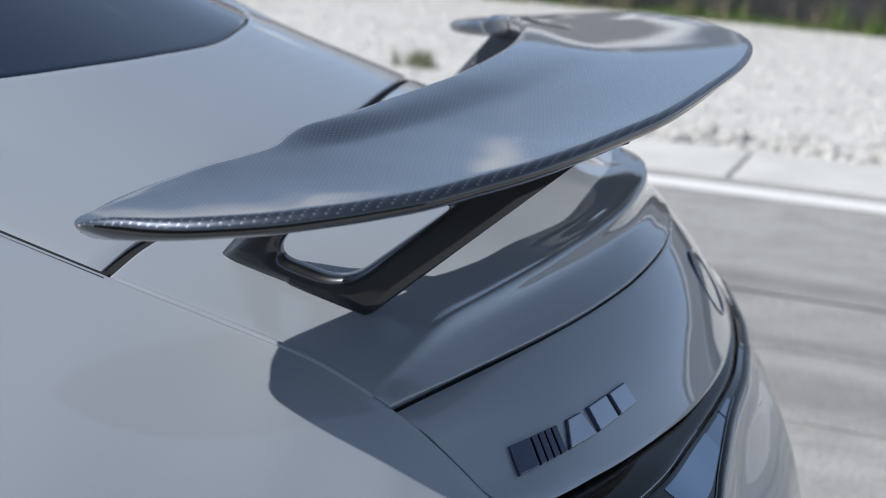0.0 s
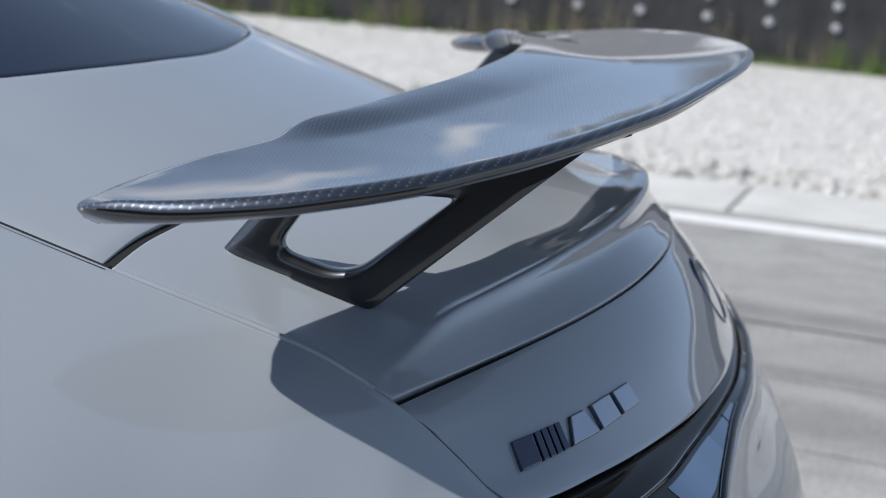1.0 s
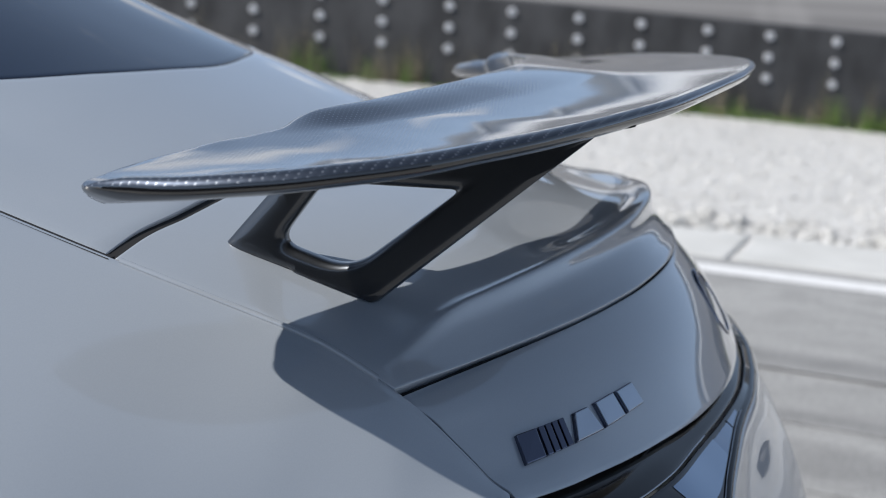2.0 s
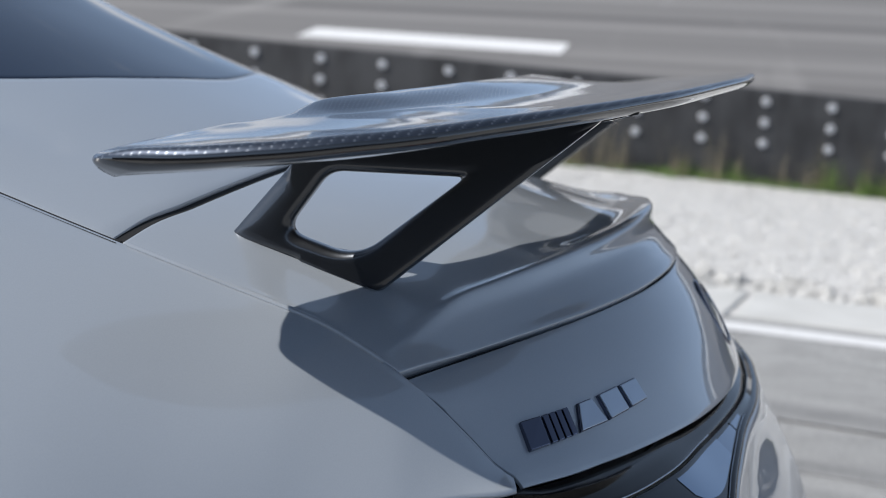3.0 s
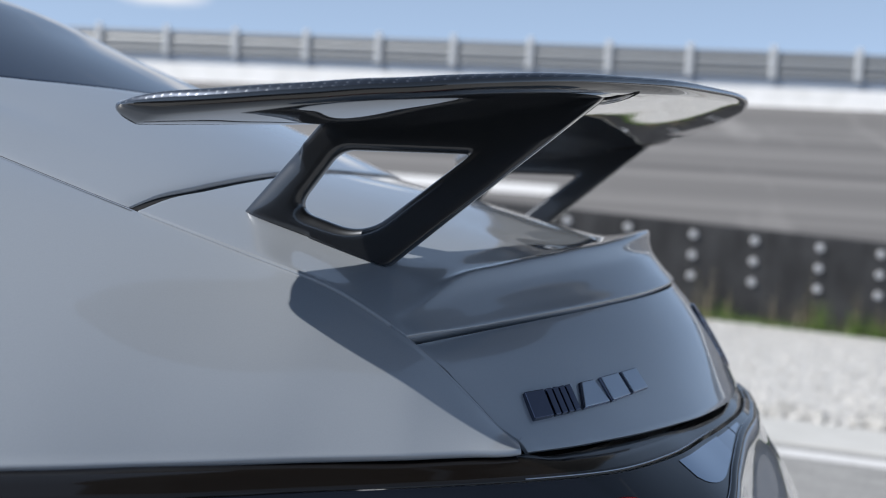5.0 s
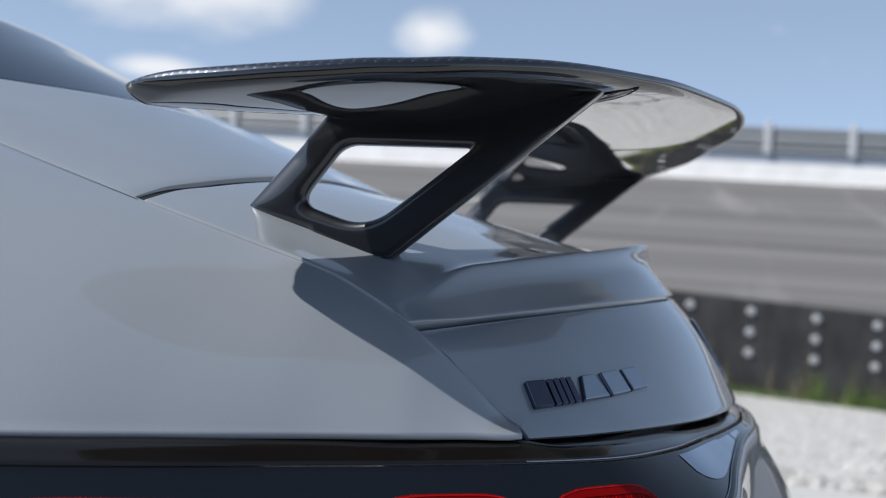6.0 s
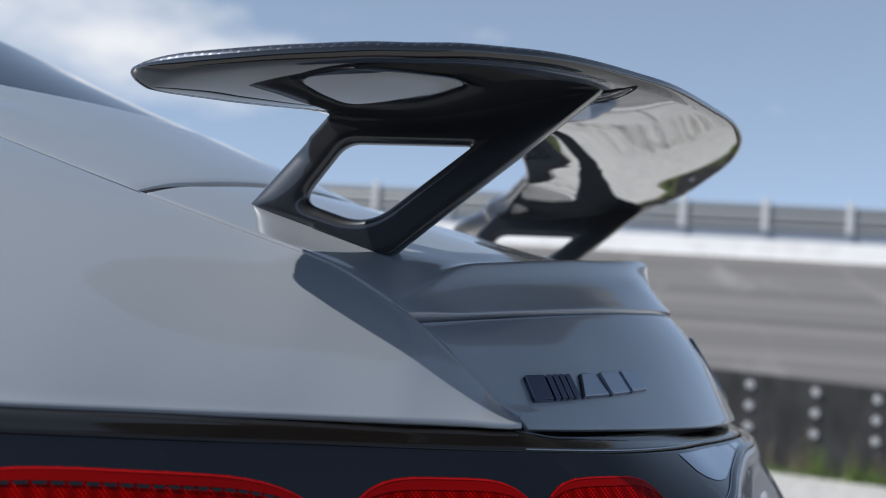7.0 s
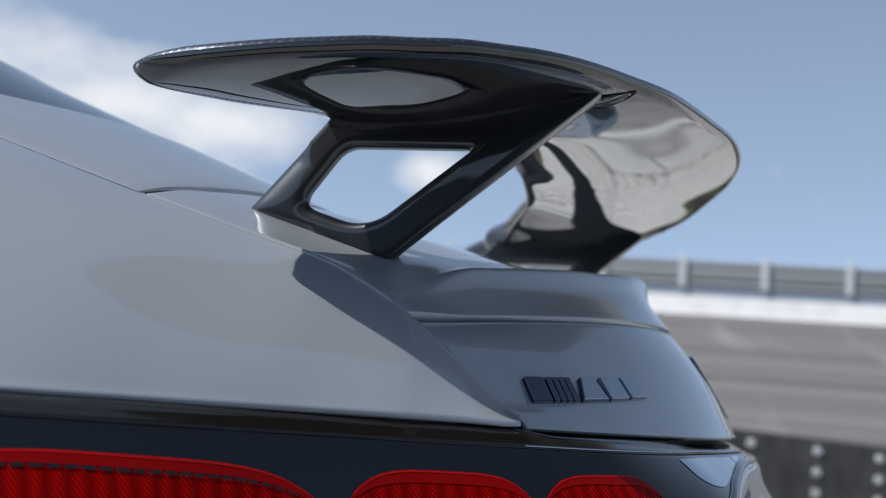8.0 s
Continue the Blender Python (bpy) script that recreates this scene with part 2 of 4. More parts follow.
BELT, bn_, bl_, bb_ = material("black_rubber_belt", (0.03, 0.03, 0.031), 0.75)
noise_mix(bn_, bl_, bb_.inputs["Base Color"], (0.022, 0.022, 0.023), (0.05, 0.05, 0.052), 3.0, (1, 1, 0.5))
WALL, wn_, wl_, wb_ = material("dark_render", (0.06, 0.06, 0.06), 0.9)
noise_mix(wn_, wl_, wb_.inputs["Base Color"], (0.05, 0.05, 0.05), (0.075, 0.074, 0.072), 1.5)
BOLT, *_ = material("pale_washer", (0.42, 0.43, 0.45), 0.6)
BANK, kn_, kl_, kb_ = material("banked_asphalt", (0.2, 0.2, 0.2), 0.85)
c1, f1 = noise_mix(kn_, kl_, None, (0.098, 0.094, 0.092), (0.208, 0.201, 0.196), 0.42, (1.0, 0.010, 1.0), 0.36, 0.64, 4, coords="UV")
c2, f2 = noise_mix(kn_, kl_, kb_.inputs["Base Color"], c1, (0.27, 0.262, 0.255), 0.45, (0.10, 1.0, 1.0), 0.57, 0.8, 3, coords="UV")
STEEL, *_ = material("galvanised_steel", (0.26, 0.275, 0.29), 0.55, 0.4)
POST, *_ = material("pale_steel", (0.48, 0.50, 0.52), 0.6, 0.0)
STEEL_BLUE, *_ = material("bluish_steel", (0.27, 0.31, 0.37), 0.6, 0.2)
GRASS, *_ = material("green_blades", (0.09, 0.15, 0.03), 0.7)
WEED_LEAF, *_ = material("dusty_leaves", (0.16, 0.175, 0.10), 0.8)
STRAW, *_ = material("dry_stalks", (0.22, 0.19, 0.12), 0.8)
MARK, mn_, ml_, mb_ = material("rubbered_asphalt", (0.2, 0.2, 0.2), 0.85)
plain_colour = asphalt_nodes(mn_, ml_, mb_)
muv = mn_.new("ShaderNodeUVMap")
muv.uv_map = "UVMap"
msep = mn_.new("ShaderNodeSeparateXYZ")
ml_.new(muv.outputs[0], msep.inputs[0])
mpi = mn_.new("ShaderNodeMath")
mpi.operation = "MULTIPLY"
mpi.inputs[1].default_value = math.pi
ml_.new(msep.outputs[0], mpi.inputs[0])
msin = mn_.new("ShaderNodeMath")
msin.operation = "SINE"
ml_.new(mpi.outputs[0], msin.inputs[0])
mfac = mn_.new("ShaderNodeMath")
mfac.operation = "MULTIPLY"
mfac.inputs[1].default_value = 0.55
ml_.new(msin.outputs[0], mfac.inputs[0])
mmix = mn_.new("ShaderNodeMix")
mmix.data_type = "RGBA"
ml_.new(mfac.outputs[0], mmix.inputs["Factor"])
ml_.new(plain_colour, mmix.inputs[6])
mmix.inputs[7].default_value = (0.13, 0.13, 0.132, 1)
ml_.new(mmix.outputs[2], mb_.inputs["Base Color"])
GRAVEL_DARK, *_ = material("grey_stone", (0.40, 0.395, 0.38), 0.95)
TYRE, *_ = material("tyre_rubber", (0.02, 0.02, 0.02), 0.8)


# ---- tools ----
def mesh_from(verts, faces, name, mat, smooth=True, uvs=None):
    me = bpy.data.meshes.new(name)
    me.from_pydata([tuple(v) for v in verts], [], faces)
    if uvs is not None:
        layer = me.uv_layers.new(name="UVMap")
        for lp in me.loops:
            layer.data[lp.index].uv = uvs[lp.vertex_index]
    me.materials.append(mat)
    me.validate()
    for p in me.polygons:
        p.use_smooth = smooth
    me.update()
    return me


def empty(name, label, category, group="", kind="", at=(0, 0, 0)):
    ob = new(name)
    ob.location = at
    return tagged(ob, label, category, group, kind)


def child(name, me, parent, label=""):
    ob = new(name, me)
    ob.parent = parent
    if label:
        tagged(ob, label)
    return ob


def spline(points, n, closed=False):
    """n points evenly spread along a smooth curve through the given points."""
    p = np.array(points, float)
    if closed:
        q = np.vstack([p[-1], p, p[0], p[1]])
    else:
        q = np.vstack([2 * p[0] - p[1], p, 2 * p[-1] - p[-2]])
    out = []
    for i in range(1, len(q) - 2):
        a, b, c, d = q[i - 1], q[i], q[i + 1], q[i + 2]
        for t in np.linspace(0, 1, 24, endpoint=False):
            out.append(0.5 * (2 * b + (c - a) * t + (2 * a - 5 * b + 4 * c - d) * t * t + (3 * b - a - 3 * c + d) * t ** 3))
    out.append(q[-2])
    out = np.array(out)
    dist = np.r_[0, np.cumsum(np.linalg.norm(np.diff(out, axis=0), axis=1))]
    u = np.linspace(0, dist[-1], n + (1 if closed else 0))
    res = np.stack([np.interp(u, dist, out[:, k]) for k in range(p.shape[1])], 1)
    return res[:-1] if closed else res


def even_spline(points, n):
    """As spline, for one half of a curve that is mirrored at its first point."""
    mirrored = [(-p[0],) + tuple(p[1:]) for p in points[:0:-1]]
    return spline(mirrored + list(points), 2 * n - 1)[n - 1:]


def table(points):
    """A smooth function of |s| through (s, a, b...) rows, even in s."""
    p = np.array(points, float)
    full = np.vstack([np.c_[-p[::-1, 0], p[::-1, 1:]][:-1], p]) if p[0, 0] == 0 else p

    def f(s):
        s = abs(s)
        i = int(np.clip(np.searchsorted(full[:, 0], s) - 1, 0, len(full) - 2))

        def slope(j):
            lo, hi = max(j - 1, 0), min(j + 1, len(full) - 1)
            return (full[hi, 1:] - full[lo, 1:]) / (full[hi, 0] - full[lo, 0])
        h = full[i + 1, 0] - full[i, 0]
        t = (s - full[i, 0]) / h
        if t > 1:
            return full[i + 1, 1:] + slope(i + 1) * (t - 1) * h
        return ((2 * t ** 3 - 3 * t * t + 1) * full[i, 1:] + (t ** 3 - 2 * t * t + t) * h * slope(i)
                + (3 * t * t - 2 * t ** 3) * full[i + 1, 1:] + (t ** 3 - t * t) * h * slope(i + 1))
    return f


def grid_faces(nr, nc, flip=False, wrap_r=False, wrap_c=False):
    faces = []
    for i in range(nr if wrap_r else nr - 1):
        for j in range(nc if wrap_c else nc - 1):
            a, b = i * nc + j, i * nc + (j + 1) % nc
            c, d = ((i + 1) % nr) * nc + (j + 1) % nc, ((i + 1) % nr) * nc + j
            faces.append((a, d, c, b) if flip else (a, b, c, d))
    return faces


def panel(name, G, mat, parent, label="", flip=False, depth=0.012, inset=0.0012, mirror=False):
    """A pressed sheet from a grid of points, its rim folded inwards with a small radius."""
    G = np.array(G, float)
    if mirror:
        G = G * [-1, 1, 1]
        flip = not flip
    du = np.gradient(G, axis=0)
    dv = np.gradient(G, axis=1)
    N = np.cross(dv, du)
    N /= np.linalg.norm(N, axis=2, keepdims=True) + 1e-12
    if flip:
        N = -N

    def ring(P, Nn):
        # one more row and column all round, folded under
        nr, nc, _ = P.shape
        Q = np.zeros((nr + 6, nc + 6, 3))
        Q[3:-3, 3:-3] = P
        M = np.zeros_like(Q)
        M[3:-3, 3:-3] = Nn
        steps = ((0.35, 0.12), (0.8, 0.55), (1.0, 1.0))
        for k, (o, d) in enumerate(steps):
            dd = depth if k == 2 else inset
            for (dst, srcr, nxt) in ((2 - k, 3, 4), (-3 + k, -4, -5)):
                base, inner = Q[srcr, 3:-3], Q[nxt, 3:-3]
                outw = base - inner
                outw /= np.linalg.norm(outw, axis=1, keepdims=True) + 1e-12
                Q[dst, 3:-3] = base + outw * inset * o - M[srcr, 3:-3] * dd * d
                M[dst, 3:-3] = M[srcr, 3:-3]
        for k, (o, d) in enumerate(steps):
            dd = depth if k == 2 else inset
            for (dst, srcc, nxt) in ((2 - k, 3, 4), (-3 + k, -4, -5)):
                base, inner = Q[:, srcc], Q[:, nxt]
                outw = base - inner
                outw /= np.linalg.norm(outw, axis=1, keepdims=True) + 1e-12
                Q[:, dst] = base + outw * inset * o - M[:, srcc] * dd * d
                M[:, dst] = M[:, srcc]
        return Q
    Q = ring(G, N)
    nr, nc, _ = Q.shape
    me = mesh_from(Q.reshape(-1, 3), grid_faces(nr, nc, flip), name, mat)
    return child(name, me, parent, label)


def ribbon(name, pts, side, drop, mat, parent, label=""):
    """A dark strip along a joint, a little below the surface."""
    pts, side, drop = np.array(pts, float), np.array(side, float), np.array(drop, float)
    G = np.stack([pts + drop - side, pts + drop, pts + drop + side], 0)
    me = mesh_from(G.reshape(-1, 3), grid_faces(3, len(pts)), name, mat)
    return child(name, me, parent, label)


def box_mesh(bm, size, m, bevel=0.0):
    r = bmesh.ops.create_cube(bm, size=1.0, matrix=m @ Matrix.Diagonal((*size, 1)))
    if bevel:
        es = {e for v in r["verts"] for e in v.link_edges}
        bmesh.ops.bevel(bm, geom=list(es), offset=bevel, segments=2, affect="EDGES", profile=0.5)


def finish(bm, name, mat, smooth=False):
    me = bpy.data.meshes.new(name)
    bm.to_mesh(me)
    bm.free()
    me.materials.append(mat)
    for p in me.polygons:
        p.use_smooth = smooth
    return me


# ---- ground, kerb and track ----
ROAD_DIR = Vector((0.18, 1.0, 0)).normalized()
ROAD_OUT = Vector((1.0, -0.18, 0)).normalized()
BAR = Vector((-0.194, 0.981, 0.046))
BOUT = Vector((0.981, 0.194, 0))
BAR_AT = Vector((16.25, -1.0, 0))
FALL_U = (-40.0, 3.0, 4.7, 5.6, 6.6, 9.0, 12.0, 16.5, 18.0)
FALL_Z = (0.0, 0.0, -0.045, -0.062, -0.078, -0.21, -0.36, -0.50, -0.52)


def ground_z(x, y):
    """The track is level; the verge beyond it falls towards the barrier and rises gently along it."""
    u = Vector((x, y, 0)).dot(ROAD_OUT)
    w = min(max((u - 6.0) / 9.0, 0), 1)
    return float(np.interp(u, FALL_U, FALL_Z)) + 0.046 * min(max(y + 1.0, -14), 24) * w * w * (3 - 2 * w)


def strip(u0, u1, lift, lo, hi, name, mat, across=2, n=60):
    """A strip along the track between two distances from its line, lying on the ground."""
    vs, uv = [], []
    for i in range(n + 1):
        t = lo + (hi - lo) * i / n
        for j in range(across):
            w = j / (across - 1)
            p = ROAD_OUT * (u0 + (u1 - u0) * w) + ROAD_DIR * t
            vs.append((p.x, p.y, ground_z(p.x, p.y) + lift))
            uv.append((w, i))
    return mesh_from(vs, grid_faces(n + 1, across, True), name, mat, False, uv)


def structure(name, me, label, category):
    return tagged(new(name, me), label, category, kind="structure")


across_u = [-1500, -200, -40, 0, 3.0, 4.7, 5.6, 6.6, 7.5, 9, 10.5, 12, 14, 16.5, 18, 30, 80, 300, 1500]
along_v = [-1500, -200, -40, -15, -8, -4, -2, 0, 2, 4, 7, 10, 14, 19, 25, 40, 200, 1500]
spots = [ROAD_OUT * u + ROAD_DIR * v for v in along_v for u in across_u]
gm = mesh_from([(p.x, p.y, ground_z(p.x, p.y) - 0.012) for p in spots], grid_faces(len(along_v), len(across_u), True), "ground", GRAVEL, True)
structure("ground", gm, "pale gravel ground reaching to the horizon", "ground")
rm = strip(-26.0, 4.86, 0.0, -120, 120, "road", ASPHALT, 40, 60)
structure("road", rm, "pale sunlit asphalt test track with faint tyre marks", "road")
lm = strip(4.47, 4.68, 0.004, -120, 120, "edge_line", WHITE_LINE)
structure("edge_line", lm, "white painted line along the track edge", "road marking")


# ---- gutter slabs ----
gutter = empty("gutter", "pale concrete gutter of long slabs beside the track", "gutter", kind="structure")
bm = bmesh.new()
box_mesh(bm, (0.78, 3.96, 0.12), Matrix.Identity(4), 0.012)
slab_me = finish(bm, "slab", CONCRETE)
slab_turn = math.atan2(-0.18, 1.0)
for i in range(-7, 8):
    c = ROAD_OUT * 5.24 + ROAD_DIR * (0.766 + 4.0 * i + 2.0)
    ob = child("slab", slab_me, gutter)
    ob.location, ob.rotation_euler = (c.x, c.y, -0.108), (0, radians(1.1), slab_turn)

# ---- banked track behind the barrier ----
BANK_DIR = Vector((0.03, 1.0, 0.0))


def bank_point(s, x0, z0):
    return Vector((x0, 0, z0)) + BANK_DIR * s


def sheet(name, rows, mat, lo=-90, hi=150, n=40):
    vs, uv = [], []
    for i in range(n + 1):
        s = lo + (hi - lo) * i / n
        d = 0.0
        for k, (x0, z0) in enumerate(rows):
            if k:
                d += math.hypot(x0 - rows[k - 1][0], z0 - rows[k - 1][1])
            vs.append(bank_point(s, x0, z0))
            uv.append((d, s))
    return mesh_from(vs, grid_faces(n + 1, len(rows), True), name, mat, False, uv)


bank_rows = [(18.4, -0.6), (20.0, -0.10), (23.0, 0.50), (27.3, 1.13), (33, 1.92), (42, 3.08), (53, 4.50), (65.0, 6.05)]
structure("banked_track", sheet("banked_track", bank_rows, BANK), "streaked grey banked track rising behind the barrier", "banked track")
wall_rows = [(65.0, 6.05), (65.1, 6.08), (65.2, 7.00), (65.8, 7.04), (66.0, 0.0)]
structure("parapet", sheet("parapet", wall_rows, PARAPET), "bright white concrete parapet along the top of the bank", "parapet")
dash = [bank_point(s, x, z + 0.02) for s, x0 in ((3.4, 26.5), (9.6, 27.1)) for x in (x0, x0 + 1.6) for z in (float(np.interp(x, (23.0, 27.3, 33), (0.50, 1.13, 1.92))),)]
structure("lane_dash", mesh_from(dash, [(0, 1, 3, 2)], "lane_dash", WHITE_LINE, False), "white painted dash on the banked track", "road marking")

rail = empty("guard_rail", "galvanised double guard rail on posts above the white parapet", "guard rail")
for z, half in ((8.42, 0.38), (7.77, 0.27)):
    profile = [(0.0, -1.0), (0.10, -0.85), (0.12, -0.45), (0.02, 0.0), (0.12, 0.45), (0.10, 0.85), (0.0, 1.0)]
    child("beam", sheet("beam", [(65.4 - a, z + b * half) for a, b in profile], STEEL), rail)
child("kick_plate", sheet("kick_plate", [(65.45, 6.9), (65.45, 7.5)], STEEL_BLUE), rail, "plain bluish plate below the beams")
bm = bmesh.new()
box_mesh(bm, (0.14, 0.36, 1.65), Matrix.Identity(4), 0.06)
post_me = finish(bm, "post", POST)
for i in range(-20, 36):
    ob = child("post", post_me, rail)
    ob.location = bank_point(4.07 * i + 1.5, 65.22, 8.25)

# a plain dark wall, added unseen behind the viewer to darken the stays' reflections
bm = bmesh.new()
box_mesh(bm, (0.3, 14.0, 2.1), Matrix.Translation((-5.0, 1.0, 0.95)), 0.02)
structure("reflection_wall", finish(bm, "reflection_wall", WALL), "plain dark grey wall, added out of view to darken reflections", "wall")

# ---- tyre wall faced with rubber belt ----
barrier = empty("tyre_barrier", "black rubber-belted tyre barrier with rows of pale bolts", "barrier", kind="structure")
bm = bmesh.new()
box_mesh(bm, (0.9, 60.0, 1.45), Matrix.Identity(4), 0.03)
lean = Matrix(((BOUT.x, BAR.x, 0, 0), (BOUT.y, BAR.y, 0, 0), (0, BAR.z, 1, 0), (0, 0, 0, 1)))
bmesh.ops.transform(bm, matrix=lean, verts=bm.verts)
ob = child("belt", finish(bm, "belt", BELT), barrier)
ob.location = BAR_AT + BOUT * 0.46 + Vector((0, 0, 0.035))
bm = bmesh.new()
bmesh.ops.create_cone(bm, cap_ends=True, segments=14, radius1=0.060, radius2=0.046, depth=0.04, matrix=pose(0, 0, 0, 0, -90, 0))
bolt_me = finish(bm, "bolt", BOLT)
for i in range(-20, 42):
    for k, z in enumerate((0.600, 0.325, 0.050)):
        p = BAR_AT + BAR * (0.842 * i - 0.46 + (0.03 if i % 2 else 0.0)) + BOUT * (-0.002) + Vector((0, 0, z))
        ob = child("bolt", bolt_me, barrier)
        ob.location, ob.rotation_euler = p, (0, 0, math.atan2(0.194, 0.981))

# tyre marks on the asphalt
for x0, w, lab in ((2.93, 0.29, "faint dark tyre mark along the track"), (1.85, 0.42, "wide faint tyre mark along the track"), (2.38, 0.15, "thin faint tyre mark along the track")):
    structure("tyre_mark", strip(x0, x0 + w, 0.003, -60, 60, "tyre_mark", MARK), lab, "tyre mark")


# ---- loose stones, weeds and dry stalks ----
def hash_noise(x, y):
    return noise.noise(Vector((x, y, 3.3)))


rng = random.Random(7)


def stone_field(name, count, spot, size, mat, label):
    """Many broken stones in one mesh."""
    vs, fs = [], []
    base = [Vector(v) for v in ((1, 0, 0), (-1, 0, 0), (0, 1, 0), (0, -1, 0), (0, 0, 1), (0.5, 0.5, 0.6), (-0.6, 0.5, 0.5), (-0.5, -0.6, 0.6), (0.6, -0.5, 0.5))]
    tri = [(0, 5, 8), (0, 2, 5), (2, 6, 5), (2, 1, 6), (1, 7, 6), (1, 3, 7), (3, 8, 7), (3, 0, 8), (4, 5, 6), (4, 6, 7), (4, 7, 8), (4, 8, 5)]
    for _ in range(count):
        x, y = spot()
        r = size * rng.uniform(0.35, 1.0) ** 1.5
        turn = Matrix.Rotation(rng.uniform(0, 6.28), 3, "Z")
        st = Vector((rng.uniform(0.7, 1.3), rng.uniform(0.7, 1.3), rng.uniform(0.5, 1.0)))
        o = len(vs)
        for v in base:
            p = turn @ Vector((v.x * st.x, v.y * st.y, v.z * st.z)) * r * rng.uniform(0.85, 1.15)
            vs.append((x + p.x, y + p.y, ground_z(x, y) + p.z - 0.012 + 0.1 * r))
        fs += [tuple(o + k for k in f) for f in tri]
    me = mesh_from(vs, fs, name, mat, False)
    return tagged(new(name, me), label, "stones", kind="stuff")


def gravel_spot():
    y = rng.uniform(-6, 14)
    near, far_edge = 5.74 + 0.18 * y, 16.2 - 0.2 * (y + 1)
    return near + (far_edge - near) * rng.random() ** 1.3, y


def rubble_spot():
    y = rng.uniform(-5, 9)
    return 5.80 + 0.18 * y + abs(rng.gauss(0, 0.2)), y


stone_field("gravel_stones", 14000, gravel_spot, 0.036, GRAVEL, "pale broken stones strewn over the gravel bed")
stone_field("rubble_stones", 700, rubble_spot, 0.075, GRAVEL_DARK, "larger grey stones along the gutter edge")


def blade_field(name, tufts, mat, label, height, spread, width, per):
    vs, fs = [], []
    for x, y, k in tufts:
        for _ in range(per):
            bx, by = x + rng.gauss(0, spread), y + rng.gauss(0, spread)
            foot = ground_z(bx, by)
            h = height * k * rng.uniform(0.4, 1.0)
            a = rng.uniform(0, 6.28)
            lean = h * rng.uniform(0.05, 0.45)
            dx, dy = math.cos(a), math.sin(a)
            w = width * rng.uniform(0.6, 1.2)
            o = len(vs)
            for t in (0.0, 0.5, 1.0):
                px, py, pz = bx + dx * lean * t * t, by + dy * lean * t * t, foot + h * t - 0.02
                ww = w * (1 - 0.8 * t)
                vs += [(px - dy * ww, py + dx * ww, pz), (px + dy * ww, py - dx * ww, pz)]
            fs += [(o, o + 1, o + 3, o + 2), (o + 2, o + 3, o + 5, o + 4)]
    me = mesh_from(vs, fs, name, mat, False)
    return tagged(new(name, me), label, "grass", kind="stuff")


def barrier_foot():
    t = rng.uniform(-7, 14)
    p = BAR_AT + BAR * t - BOUT * (0.03 + abs(rng.gauss(0, 0.14)))
    return p.x, p.y


tufts = []
for _ in range(170):
    x, y = barrier_foot()
    tufts.append((x, y, 0.35 + 1.0 * max(0.0, hash_noise(x * 0.6, y * 0.6) + 0.15)))
# fuller clumps here and there along the foot
for t, k in ((-1.15, 1.7), (-0.95, 1.5), (-1.35, 1.3), (-0.52, 2.1), (0.78, 1.4), (1.45, 1.2), (3.3, 1.4), (5.1, 1.8), (5.6, 1.5), (6.3, 2.2), (6.5, 1.9)):
    p = BAR_AT + BAR * t - BOUT * 0.15
    tufts.append((p.x, p.y, k))
blade_field("grass_tufts", tufts, GRASS, "fresh green grass tufts at the barrier foot", 0.24, 0.09, 0.008, 36)
blade_field("dry_stalks", [(*barrier_foot(), rng.uniform(0.5, 1.2)) for _ in range(130)], STRAW, "dry brown stalks standing against the barrier", 0.75, 0.06, 0.005, 12)
blade_field("weed_clump", [(8.32 + rng.gauss(0, 0.07), 2.25 + rng.gauss(0, 0.07), 1.0) for _ in range(7)], WEED_LEAF, "small dull green weed growing in the gravel", 0.16, 0.04, 0.006, 30)

# ---- the car ----
car = empty("sports_car", "grey sports coupe with carbon rear wing parked on the track", "car")

# the shapes' leading lines, as rows of half-width and place (metres); the car is even about its middle
LID_GAP = table([(0, 0.0581, 0.9818), (0.091, 0.0638, 0.9810), (0.186, 0.0824, 0.9783), (0.263, 0.1081, 0.9744), (0.33, 0.1384, 0.9694), (0.407, 0.1816, 0.9619), (0.482, 0.2288, 0.9534), (0.522, 0.2538, 0.9488)])
LID_LOW = table([(0, -0.0205), (0.107, -0.0145), (0.176, -0.0025), (0.242, 0.0145), (0.283, 0.0285), (0.342, 0.0530), (0.388, 0.0745), (0.426, 0.0945), (0.470, 0.1175), (0.522, 0.1535)])
RIDGE = table([(0, 0.0935, 1.0390), (0.080, 0.0990, 1.0370), (0.133, 0.1080, 1.0335), (0.199, 0.1280, 1.0272), (0.263, 0.1510, 1.0222), (0.309, 0.1705, 1.0172),
               (0.351, 0.1900, 1.0124), (0.386, 0.2075, 1.0078), (0.422, 0.2262, 1.0032), (0.449, 0.2400, 0.9990), (0.487, 0.2575, 0.9840), (0.522, 0.272, 0.967)])
HATCH_END = table([(0, 0.430), (0.2, 0.440), (0.327, 0.453), (0.431, 0.470), (0.482, 0.484), (0.528, 0.492)])
ROOF = table([(0.0, 0.86), (0.30, 1.020), (0.43, 1.084), (0.61, 1.154), (0.70, 1.186), (0.83, 1.235), (0.95, 1.284), (1.15, 1.335),
              (1.45, 1.372), (1.9, 1.385), (2.3, 1.36), (2.7, 1.26), (3.1, 1.10)])
WINDOW_LOW = table([(0, 0.610), (0.14, 0.626), (0.231, 0.650), (0.328, 0.692), (0.40, 0.745), (0.45, 0.80), (0.48, 0.87)])
